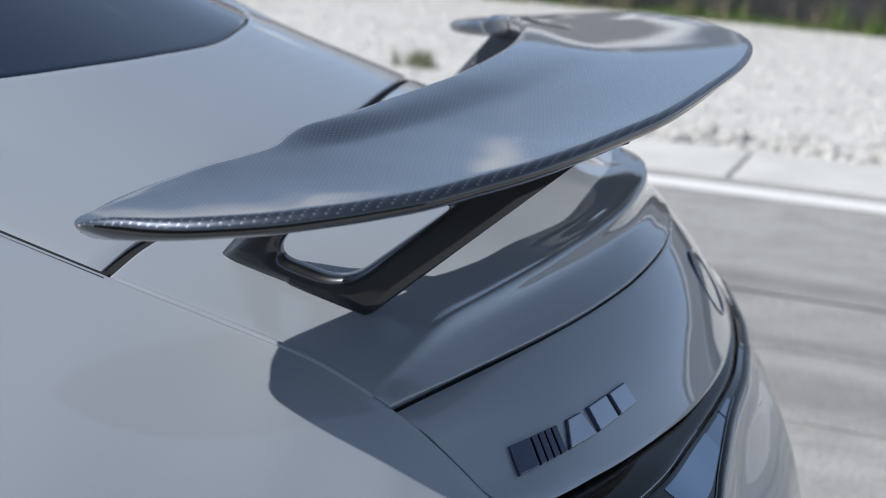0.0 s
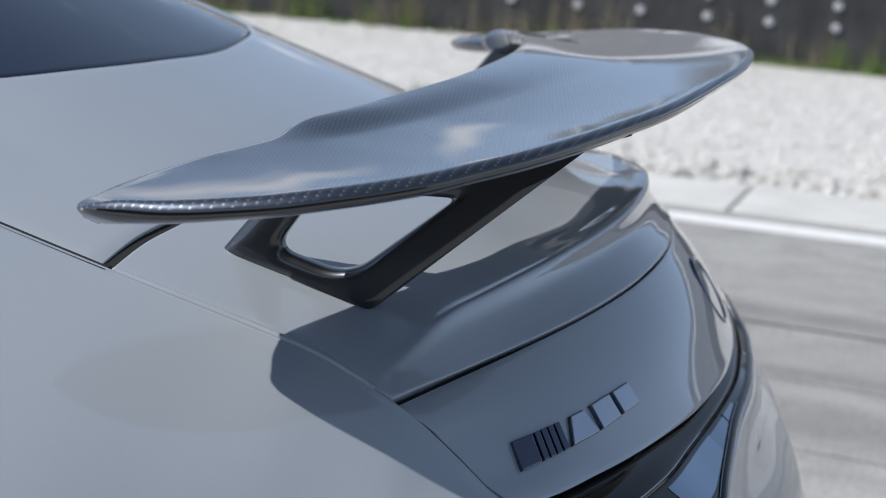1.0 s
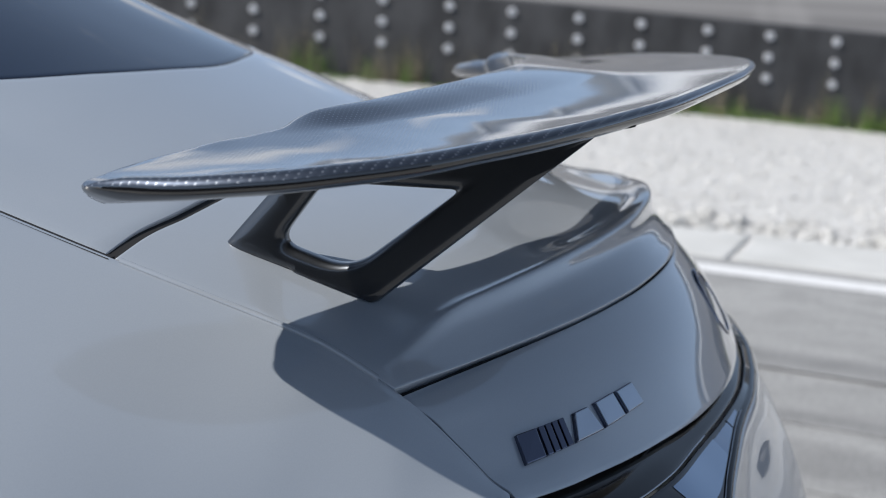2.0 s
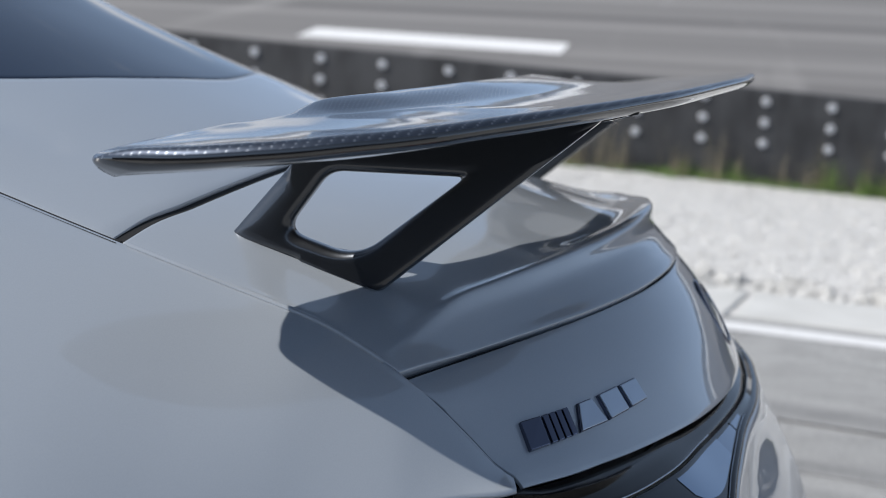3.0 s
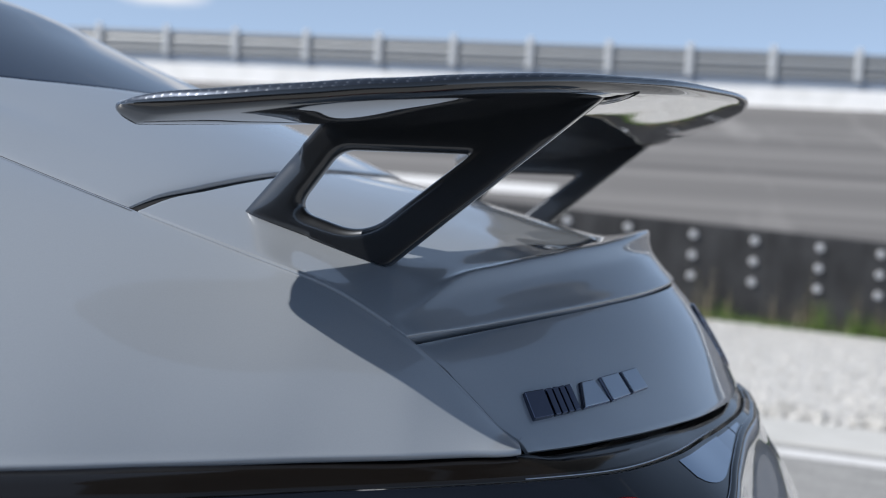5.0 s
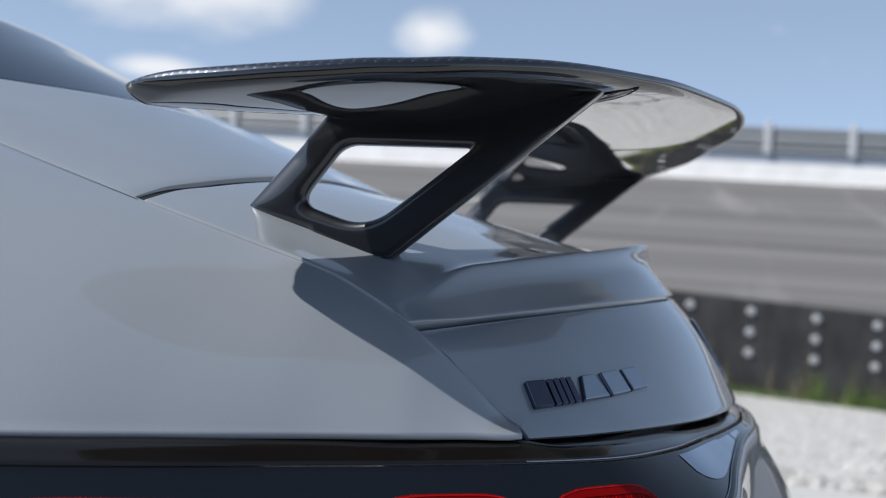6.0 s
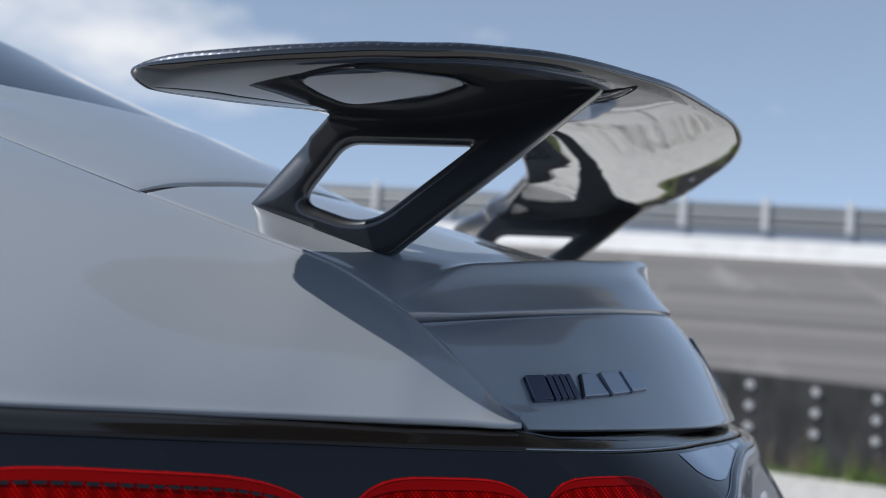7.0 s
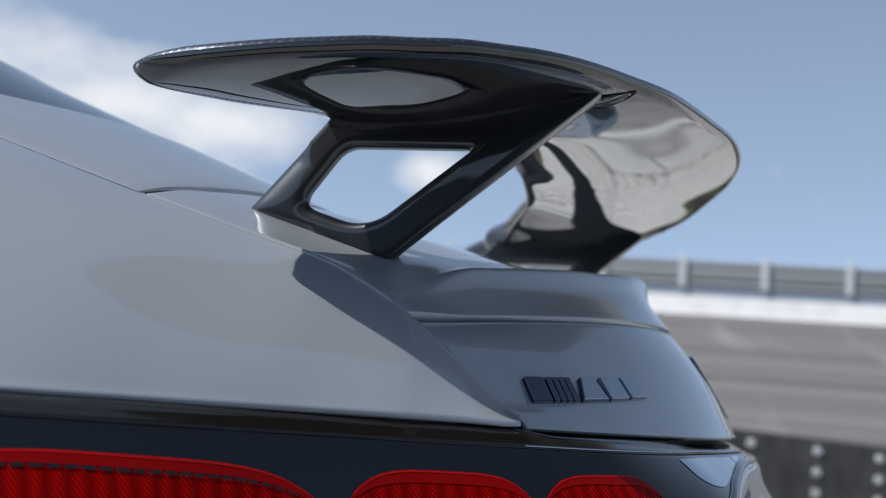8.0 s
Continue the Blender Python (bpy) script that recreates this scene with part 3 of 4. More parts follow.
FENDER_TOP = [(0.58, 1.5, 1.26), (0.545, 0.95, 1.19), (0.534, 0.70, 1.106), (0.5305, 0.58, 1.0675), (0.5285, 0.486, 1.0385),
              (0.526, 0.394, 1.011), (0.527, 0.333, 0.9935), (0.525, 0.300, 0.9795), (0.522, 0.252, 0.952), (0.519, 0.228, 0.934),
              (0.5165, 0.199, 0.9085), (0.5155, 0.174, 0.8858), (0.5165, 0.160, 0.8778)]
FENDER_LOW = [(0.93, 1.5, 0.90), (0.905, 0.95, 0.875), (0.855, 0.70, 0.872), (0.812, 0.58, 0.872), (0.757, 0.470, 0.872),
              (0.700, 0.385, 0.872), (0.660, 0.327, 0.8722), (0.638, 0.295, 0.8724), (0.604, 0.241, 0.8728), (0.589, 0.221, 0.8730),
              (0.566, 0.192, 0.8733), (0.549, 0.169, 0.8736), (0.534, 0.1545, 0.8738)]


EDGE = spline(FENDER_TOP, 400)[::-1]


def edge_x(y):
    """Half-width of the joint between flank and deck at y."""
    return float(np.interp(y, EDGE[:, 1], EDGE[:, 0]))


def edge_z(y):
    return float(np.interp(y, EDGE[:, 1], EDGE[:, 2]))


def meet_flank(G, gap, proud, share=0.80):
    """Stretches a panel sideways so that its ends keep an even joint to the flanks, and eases its ends to their height."""
    G = np.array(G, float)
    half = np.abs(G[:, :, 0]).max()
    rim = G[-1].copy()
    for i in range(len(G)):
        s = G[i, 0, 0] / half
        w = min(max((abs(s) - share) / (1 - share), 0), 1)
        w = w * w * (3 - 2 * w)
        for j in range(G.shape[1]):
            y = G[i, j, 1]
            G[i, j, 0] = s * (half + (edge_x(y) - gap - half) * abs(s) ** 3)
            if w:
                yr = rim[j, 1]
                G[i, j, 2] += (edge_z(yr) + proud - rim[j, 2]) * w
    return G


def crown(x, y):
    """Height of the hatch and the glass."""
    s = abs(x)
    drop = 0.068 + 0.05 * min(max((y - 0.49) / 0.5, 0), 1)
    return float(ROOF(y)[0]) - drop * (s / 0.53) ** 2.5


def deck_section(x):
    """The rear deck, from the hatch joint over the ducktail ridge down to the lid joint."""
    hy = float(HATCH_END(x)[0]) - 0.0055
    hz = crown(x, hy)
    ry, rz = RIDGE(x)
    gy, gz = LID_GAP(x)
    s = min(abs(x) / 0.522, 1)
    # the deck falls evenly; only in the middle it turns up into the ridge
    w = min(max((s - 0.22) / 0.42, 0), 1)
    up = 1 - w * w * (3 - 2 * w)
    lift = 0.0135 * up
    m1 = (hy + (ry - hy) * 0.33, hz + (rz - hz) * (0.33 + 0.04 * up) - 0.003 * up - 0.0028 * (1 - up))
    m2 = (hy + (ry - hy) * 0.66, hz + (rz - hz) * (0.66 + 0.06 * up) - lift * 0.9 - 0.0062 * (1 - up))
    m3 = (hy + (ry - hy) * 0.86, hz + (rz - hz) * (0.86 + 0.07 * up) - lift - 0.0055 * (1 - up))
    r1 = (ry + 0.009 + 0.003 * s, rz - 0.0016 * up - 0.0012 * (1 - up))
    # the outer face is hollow, sweeping out to the joint
    dy, dz = gy - ry, gz - rz
    ln = math.hypot(dy, dz)
    ny, nz = dz / ln, -dy / ln
    tight = min(ln / 0.07, 1)
    r2 = (ry - (0.003 + 0.002 * s) * tight, rz - (0.002 + 0.0015 * s) * tight)
    k = 1 - 0.6 * min(max((s - 0.62) / 0.26, 0), 1)
    b1, b2 = -0.0052 * k * ln / 0.056, -0.0030 * k * ln / 0.056
    f1 = (ry + dy * 0.35 + ny * b1, rz + dz * 0.35 + nz * b1)
    f2 = (ry + dy * 0.70 + ny * b2, rz + dz * 0.70 + nz * b2)
    ge = (gy + 0.0010, gz + 0.0026)
    # towards the flanks the ridge dies away into their line
    w = min(max((s - 0.79) / 0.21, 0), 1)
    w = w * w * (3 - 2 * w)
    ctrl = []
    for y, z in [(hy, hz), m1, m2, m3, r1, (ry, rz), r2, f1, f2, ge]:
        t = (hy - y) / (hy - ge[0])
        ye = 0.486 + (0.253 - 0.486) * t
        zt = edge_z(ye) + (hz - edge_z(0.486)) * (1 - t) + (ge[1] - edge_z(0.253)) * t
        ctrl.append((y, z + (zt - z) * w))
    return spline(ctrl, 128)


def span(half, n):
    return np.linspace(-half, half, n)


deck = np.array([[(x, y, z) for y, z in deck_section(x)] for x in span(0.5205, 121)])
deck = meet_flank(deck, 0.0010, 0.0014, 0.86)
panel("rear_deck", deck, PAINT, car, "grey deck with a ducktail lip", depth=0.012, inset=0.0015)

rows = []
for x in span(0.5245, 97):
    a, b = float(HATCH_END(x)[0]) + 0.0055, float(WINDOW_LOW(x)[0]) - 0.003
    rows.append([(x, a + (b - a) * t, crown(x, a + (b - a) * t)) for t in np.linspace(0, 1, 28)])
panel("hatch_panel", meet_flank(rows, 0.0052, 0.0004), PAINT, car, flip=True)
rows = []
for x in span(0.5, 73):
    a = float(WINDOW_LOW(x)[0]) + 0.003
    rows.append([(x, y, crown(x, y) - 0.001) for y in a + (1.75 - a) * np.linspace(0, 1, 40) ** 1.4])
panel("rear_window", np.array(rows), GLASS, car, "dark tinted rear window", flip=True)

# lid face under the lip
def lid_point(x, t):
    gy, gz = LID_GAP(x)
    gz -= 0.0036
    ly = float(LID_LOW(x)[0])
    side = min(max((abs(x) - 0.33) / 0.12, 0), 1)
    bulge = (0.0125 + 0.0055 * side * side * (3 - 2 * side)) * math.sin(math.pi * t) * (1 - 0.5 * t)
    return (x, gy + (ly - gy) * t - bulge * 0.75, gz + (0.8692 - gz) * t + bulge * 0.09)


LID_ROWS = np.array([[lid_point(x, t) for t in np.linspace(0, 1, 26)] for x in span(0.5135, 97)])
LID_PANEL = []
for x in span(0.5135, 97):
    s = x / 0.5135
    row = []
    for k, t in enumerate(np.linspace(0, 1, 26)):
        ends = edge_x(max(LID_ROWS[0, k, 1], 0.16)) - 0.0028
        row.append(lid_point(s * (0.5135 + (ends - 0.5135) * abs(s) ** 3), t))
    LID_PANEL.append(row)
LID_PANEL = np.array(LID_PANEL)
rim_shift = np.array([float(np.interp(z, EDGE[:, 2], EDGE[:, 1])) - y for x, y, z in LID_PANEL[-1]])
rim_shift *= np.clip((LID_PANEL[-1][:, 2] - 0.866) / 0.022, 0.3, 1)
for i, x in enumerate(span(0.5135, 97)):
    w = min(max((abs(x) / 0.5135 - 0.76) / 0.24, 0), 1)
    LID_PANEL[i, :, 1] += rim_shift * np.minimum(np.linspace(0, 3, 26), 1) * w * w * (3 - 2 * w)
panel("boot_lid", LID_PANEL, PAINT, car, "grey lid face below the lip", depth=0.0035, inset=0.0009)

# rear quarters of the body
both = spline([(*t, *l) for t, l in zip(FENDER_TOP, FENDER_LOW)], 150)
top, low = both[:, :3], both[:, 3:]
rows = []
for a, b in zip(top, low):
    wide = np.linalg.norm(b - a)
    rise = np.cross(b - a, (0, 1, 0))
    rise /= np.linalg.norm(rise)
    if rise[2] < 0:
        rise = -rise
    # the lower edge is rolled under
    way = (b - a) / wide
    roll = min(0.0045, wide * 0.2)
    row = [a + (b - a) * t * (1 - roll / wide) + rise * 1.4 * wide * wide * t * (1 - t) for t in np.linspace(0, 1, 40)]
    core = a + way * (wide - roll) - rise * roll
    row += [core + (way * math.sin(g) + rise * math.cos(g)) * roll for g in np.linspace(0.2, 1.45, 7)]
    rows.append(row)
fender = np.array(rows) * [-1, 1, 1]
fender[:, :2, 0] -= 0.001
panel("rear_fender", fender, PAINT, car, "smooth grey flank", depth=0.004)
panel("rear_fender", fender, PAINT, car, "smooth grey flank", depth=0.004, mirror=True)

# black liners below the joints
for sgn in (-1, 1):
    line = top * [sgn, 1, 1]
    ribbon("joint_liner", line[top[:, 1] < 0.486], (0.008, 0, 0), (0, 0.004, -0.010), LINER, car)
    fold = line[(top[:, 1] < 0.482) & (top[:, 1] > 0.262)] - [sgn * 0.0004, 0, 0.0002]
    tube = [[p + (0.0032 * math.cos(g), 0, 0.0032 * math.sin(g)) for g in np.linspace(0, 2 * math.pi, 12, endpoint=False)] for p in fold]
    child("panel_edge", mesh_from(np.array(tube).reshape(-1, 3), grid_faces(len(fold), 12, sgn > 0, False, True), "panel_edge", PAINT), car, "rounded painted edge of the deck")
    ribbon("rubber_seal", line[top[:, 1] > 0.484] - [sgn * 0.0028, 0, 0], (0.0075, 0, 0), (0, 0, -0.0005), LINER, car)
xs = span(0.525, 80)
ribbon("joint_liner", [(x, float(HATCH_END(x)[0]), crown(x, float(HATCH_END(x)[0]))) for x in xs], (0, 0.012, 0.003), (0, 0, -0.0042), LINER, car)
ribbon("joint_liner", [(x, *LID_GAP(x)) for x in xs], (0, 0.008, 0.012), (0, 0.011, -0.005), LINER, car)
ribbon("joint_liner", [(x, float(WINDOW_LOW(x)[0]), crown(x, float(WINDOW_LOW(x)[0]))) for x in span(0.48, 80)], (0, 0.02, 0.008), (0, 0, -0.008), LINER, car)

# lamp band round the tail: a dark recess, a glossy ledge, then the lamp cover
LEDGE = [(0.84, 0.62), (0.80, 0.50), (0.735, 0.388), (0.667, 0.299), (0.605, 0.212), (0.545, 0.138), (0.479, 0.080), (0.389, 0.041),
         (0.30, 0.019), (0.2, -0.004), (0.1, -0.021), (0, -0.026)]
half = spline(LEDGE, 90)
tail = np.vstack([half * [-1, 1], (half[::-1])[1:]])
tan = np.gradient(tail, axis=0)
tan /= np.linalg.norm(tan, axis=1, keepdims=True)
outn = np.stack([tan[:, 1], -tan[:, 0]], 1)
if outn[len(outn) // 2, 1] > 0:
    outn = -outn
centre = np.clip(1 - np.abs(tail[:, 0]) / 0.60, 0, 1) ** 0.8


def tail_point(i, out, z):
    return (tail[i, 0] + outn[i, 0] * out, tail[i, 1] + outn[i, 1] * out, z)


reach = np.abs(tail[:, 0])
# the band narrows towards the middle of the tail, where it lies back like a shelf
cover_low = np.interp(reach, (0, 0.15, 0.20, 0.24, 0.30, 0.39, 0.46, 0.55, 0.62, 0.90), (0.8490, 0.8480, 0.8450, 0.8400, 0.8310, 0.8120, 0.7920, 0.7650, 0.7420, 0.7400))
cover_slope = np.interp(reach, (0, 0.30, 0.39, 0.45, 0.52, 0.62, 0.90), (1.5, 1.25, 1.10, 0.90, 0.60, 0.36, 0.34))
for k in range(3):
    cover_low[1:-1] = (cover_low[:-2] + 2 * cover_low[1:-1] + cover_low[2:]) / 4
    cover_slope[1:-1] = (cover_slope[:-2] + 2 * cover_slope[1:-1] + cover_slope[2:]) / 4
bumper_low = 0.816 - 0.076 * np.clip((reach - 0.30) / 0.30, 0, 1) ** 1.5


def cover_out(i, z):
    """How far the cover stands out from the ledge line at a height."""
    d = 0.856 - z
    return 0.002 + d * cover_slope[i] - 0.4 * d * d


rows = []
for i in range(len(tail)):
    up = min(max((reach[i] - 0.522) / 0.03, 0), 1) * 0.0062
    prof = [tail_point(i, o, z + up * min(max((-o - 0.002) / 0.03, 0), 1)) for o, z in ((-0.066, 0.8580), (-0.058, 0.8620), (-0.040, 0.8638), (-0.029, 0.8642), (-0.019, 0.8636), (-0.010, 0.8608), (-0.003, 0.8577))]
    prof += [tail_point(i, 0.0008, 0.8563), tail_point(i, 0.0012, 0.8545)]
    rows.append(prof)
panel("lamp_ledge", np.array(rows), LEDGE_PLASTIC, car, "dark brown-black plastic ledge above the lamps", depth=0.004, inset=0.0004)
# a pale bead is added in place of the sky's highlight along the ledge
for sgn in (-1, 1):
    run = [i for i in range(len(tail)) if 0.262 < sgn * tail[i, 0] < 0.56]
    bead = []
    for i in run:
        bead.append([tail_point(i, 0.0012 + 0.0007 * math.cos(g), 0.8562 + 0.0007 * math.sin(g)) for g in np.linspace(0, 2 * math.pi, 8, endpoint=False)])
    child("bead", mesh_from(np.array(bead).reshape(-1, 3), grid_faces(len(run), 8, False, False, True), "bead", CHROME), car, "thin pale bead put in for the ledge edge's highlight")
ribbon("joint_liner", [tail_point(i, -0.068, 0.858) for i in range(len(tail))], (0, 0, 0.012), (0, 0, 0), LINER, car)
rows = []
for i in range(len(tail)):
    rows.append([tail_point(i, cover_out(i, z), z) for z in 0.8535 + (cover_low[i] - 0.8535) * np.linspace(0, 1, 26)])
panel("lamp_cover", np.array(rows), LAMP_COVER, car, "dark smoked lamp band round the tail", depth=0.004, inset=0.0008)


def tail_index(x):
    return float(np.interp(x, tail[:, 0], np.arange(len(tail))))


def on_cover(x, z, lift):
    fi = tail_index(x)
    a = min(int(fi), len(tail) - 2)
    w = fi - a
    pa = np.array(tail_point(a, cover_out(a, z) + lift, z))
    pb = np.array(tail_point(a + 1, cover_out(a + 1, z) + lift, z))
    return pa * (1 - w) + pb * w


def lens_grid(x0, x1, top_z, low_z, lift=0.0014, n=50, m=14, round_to=4.0, v0=0.0, v1=1.0, t0=0.0, t1=1.0):
    """A patch on the cover between two half-widths, its ends rounded."""
    rows = []
    for t in np.linspace(t0, t1, n):
        e = (1 - abs(2 * t - 1) ** round_to) ** 0.7
        zt = top_z[0] + (top_z[1] - top_z[0]) * t
        mid = 0.45 * zt + 0.55 * low_z
        x = x0 + (x1 - x0) * t
        rows.append([on_cover(x, mid + (zt - mid) * e * (1 - 2 * v) if v < 0.5 else mid + (low_z - mid) * e * (2 * v - 1), lift)
                     for v in np.linspace(v0, v1, m)])
    return np.array(rows)


LENSES = ((0.812, 0.650, (0.8375, 0.8315), 0.770), (0.643, 0.553, (0.8345, 0.8350), 0.780), (0.549, 0.462, (0.8360, 0.8390), 0.795))
for sgn in (-1, 1):
    for n_lens, (x0, x1, zt, zl) in enumerate(LENSES):
        a, b, z0, z1 = (-x0, -x1, zt[0], zt[1]) if sgn < 0 else (x1, x0, zt[1], zt[0])
        lamp = panel("tail_lamp", lens_grid(a, b, (z0, z1), zl), RED, car, "ribbed red tail lamp lens", depth=0.002, inset=0.0006)
        # plain upper part, its bright rim, and a dark slotted line between plain and ribbed part
        up = lens_grid(a, b, (z0, z1), zl, 0.0018, 60, 4, v0=0.004, v1=0.115 if n_lens == 0 else 0.14, t0=0.03, t1=0.97)
        child("upper_lens", mesh_from(up.reshape(-1, 3), grid_faces(60, 4, True), "upper_lens", RED_PLAIN), lamp, "plain deep red upper strip")
        up = lens_grid(a, b, (z0, z1), zl, 0.0021, 60, 2, v0=0.000, v1=0.017, t0=0.03, t1=0.97)
        child("rim", mesh_from(up.reshape(-1, 3), grid_faces(60, 2, True), "rim", RED_RIM), lamp, "bright red rim line")
        for k in range(24 if n_lens == 0 else 0):
            g = lens_grid(a, b, (z0, z1), zl, 0.0022, 4, 2, v0=0.118, v1=0.150, t0=0.06 + 0.036 * k, t1=0.088 + 0.036 * k)
            child("slot", mesh_from(g.reshape(-1, 3), grid_faces(4, 2, True), "slot", BLACK), lamp)

# inner corner of the lamp with its facet, sky reflection tinted in, and the split line of the cover
for sgn in (-1, 1):
    for name, x0, x1, lift, mat, lab in (("corner_lens", 0.165, 0.262, 0.0006, CORNER, "dark lamp corner, tinted blue for the sky's reflection"), ("corner_facet", 0.262, 0.392, 0.0008, FACET, "paler facet inside the lamp, tinted blue for the sky's reflection")):
        g = []
        for x in np.linspace(x0, x1, 18):
            t = (x - x0) / (x1 - x0)
            top_z, low_z = 0.8520 - 0.0008 * t, float(np.interp(tail_index(sgn * x), np.arange(len(tail)), cover_low)) + 0.0028
            if name == "corner_facet":
                # its outer end is cut by an arc
                low_z = top_z - (top_z - low_z) * math.sqrt(max(1 - t ** 2.6, 0.0004))
            g.append([on_cover(sgn * x, z, lift) for z in np.linspace(top_z, low_z, 8)])
        child(name, mesh_from(np.array(g).reshape(-1, 3), grid_faces(18, 8, sgn > 0), name, mat), car, lab)
    split = np.array([on_cover(sgn * 0.205, z, 0.0010) for z in np.linspace(0.853, 0.8462, 8)])
    g = np.stack([split - (0.0011, 0, 0), split + (0.0011, 0, 0)], 0)
    child("split_line", mesh_from(g.reshape(-1, 3), grid_faces(2, 8), "split_line", LINER), car)
g = []
for i in range(len(tail)):
    o, z, w = cover_out(i, cover_low[i]), cover_low[i], 0.005 * min(max((0.62 - reach[i]) / 0.2, 0), 1) + 0.001
    g.append([tail_point(i, o - 0.001, z + 0.0014), tail_point(i, o + 0.0012, z + 0.0016), tail_point(i, o + w * 0.6, z + 0.0006), tail_point(i, o + w, z - 0.0015), tail_point(i, o + w, z - 0.004)])
panel("lamp_frame", np.array(g), LEDGE_PLASTIC, car, "dark plastic frame under the lamp band", depth=0.001, inset=0.0003)
for sgn in (-1, 1):
    run = [i for i in range(len(tail)) if 0.15 < sgn * tail[i, 0] < 0.45]
    bead = []
    for i in run:
        o = cover_out(i, cover_low[i])
        bead.append([tail_point(i, o - 0.0006 + 0.0006 * math.cos(g), cover_low[i] + 0.0018 + 0.0006 * math.sin(g)) for g in np.linspace(0, 2 * math.pi, 8, endpoint=False)])
    child("bead", mesh_from(np.array(bead).reshape(-1, 3), grid_faces(len(run), 8, False, False, True), "bead", CHROME), car, "thin bright bead on the lower lamp frame")

# bumper under the lamps
rows = []
for i in range(len(tail)):
    k = 0.45 + 0.55 * centre[i]
    z0 = cover_low[i] - 0.003
    base = cover_out(i, cover_low[i]) + 0.005 * min(max((0.62 - reach[i]) / 0.2, 0), 1)
    d = 0.856 - bumper_low[i]
    far = 0.003 + d * (0.34 + 0.30 * centre[i]) - 0.4 * d * d
    prof = [tail_point(i, base - 0.006, z0), tail_point(i, base + 0.001, z0 - 0.0005), tail_point(i, base + 0.003, z0 - 0.003)]
    for t in np.linspace(0.02, 1, 36) ** 1.3:
        z = z0 - 0.003 - (z0 - 0.30) * t
        a = far + k * (0.006 + 0.085 * (1 - math.exp((z - bumper_low[i] + 0.003) / 0.11)))
        b = base + 0.003 + 0.018 * k * (1 - math.exp((z - z0) / 0.05))
        prof.append(tail_point(i, (a + b + math.hypot(a - b, 0.004)) / 2 - 0.12 * max(t - 0.65, 0), z))
    rows.append(prof)
panel("bumper", np.array(rows), PAINT, car, "grey rear bumper")

# flanks, cabin front, bonnet and wheels
rows = []
for y in np.linspace(0.64, 1.75, 24):
    w = float(np.interp(y, (0.64, 0.95, 1.5, 1.75), (0.842, 0.905, 0.930, 0.930)))
    ztop = float(np.interp(y, (0.64, 0.95, 1.5, 1.75), (0.866, 0.869, 0.897, 0.90)))
    rows.append([(-w - 0.012 * math.sin(math.pi * t), y, ztop + (0.24 - ztop) * t) for t in np.linspace(0, 1, 16)])
panel("side_panel", np.array(rows), PAINT, car, flip=True)
panel("side_panel", np.array(rows), PAINT, car, flip=True, mirror=True)
HULL = table([(1.5, 0.93, 1.375), (1.9, 0.94, 1.385), (2.3, 0.95, 1.36), (2.7, 0.955, 1.24), (3.0, 0.96, 1.06), (3.4, 0.96, 0.96), (3.9, 0.94, 0.88), (4.3, 0.84, 0.74), (4.5, 0.62, 0.56)])
rows = []
for y in np.r_[np.linspace(1.52, 4.3, 40), np.linspace(4.32, 4.5, 8)]:
    w, h = HULL(y)
    prof = []
    for t in np.linspace(0, math.pi, 48):
        c, sn = math.cos(t), math.sin(t)
        sq = 0.62 if y < 2.8 else 0.42
        prof.append((-w * abs(c) ** sq * (1 if c >= 0 else -1) * (1 - 0.30 * max(sn - 0.55, 0) * (1 if y < 2.9 else 0)), y, 0.24 + (h - 0.24) * abs(sn) ** 0.85))
    rows.append(prof)
panel("front_body", np.array(rows), PAINT, car, "grey front half of the body", depth=0.02)


def tyre_mesh():
    prof = [(0.23, -0.13), (0.30, -0.14), (0.335, -0.125), (0.345, -0.09), (0.347, 0), (0.345, 0.09), (0.335, 0.125), (0.30, 0.14), (0.23, 0.13)]
    vs = [(w, r * math.cos(a), r * math.sin(a)) for a in np.linspace(0, 2 * math.pi, 48, endpoint=False) for r, w in prof]
    return mesh_from(vs, grid_faces(48, len(prof), False, True), "wheel", TYRE)


def rim_mesh():
    bm = bmesh.new()
    bmesh.ops.create_cone(bm, cap_ends=True, segments=40, radius1=0.236, radius2=0.236, depth=0.16, matrix=pose(0, 0, 0, 0, 90, 0))
    for k in range(5):
        box_mesh(bm, (0.19, 0.05, 0.20), pose(0, 0, 0, 72 * k) @ pose(0, 0, 0.12), 0.01)
    return finish(bm, "rim", CHROME_BLACK)


tyre_me, rim_me = tyre_mesh(), rim_mesh()
for x in (-0.80, 0.80):
    for y in (1.10, 3.72):
        wheel = child("wheel", tyre_me, car, "black road tyre")
        wheel.location = (x, y, 0.347)
        child("rim", rim_me, wheel, "dark alloy rim")

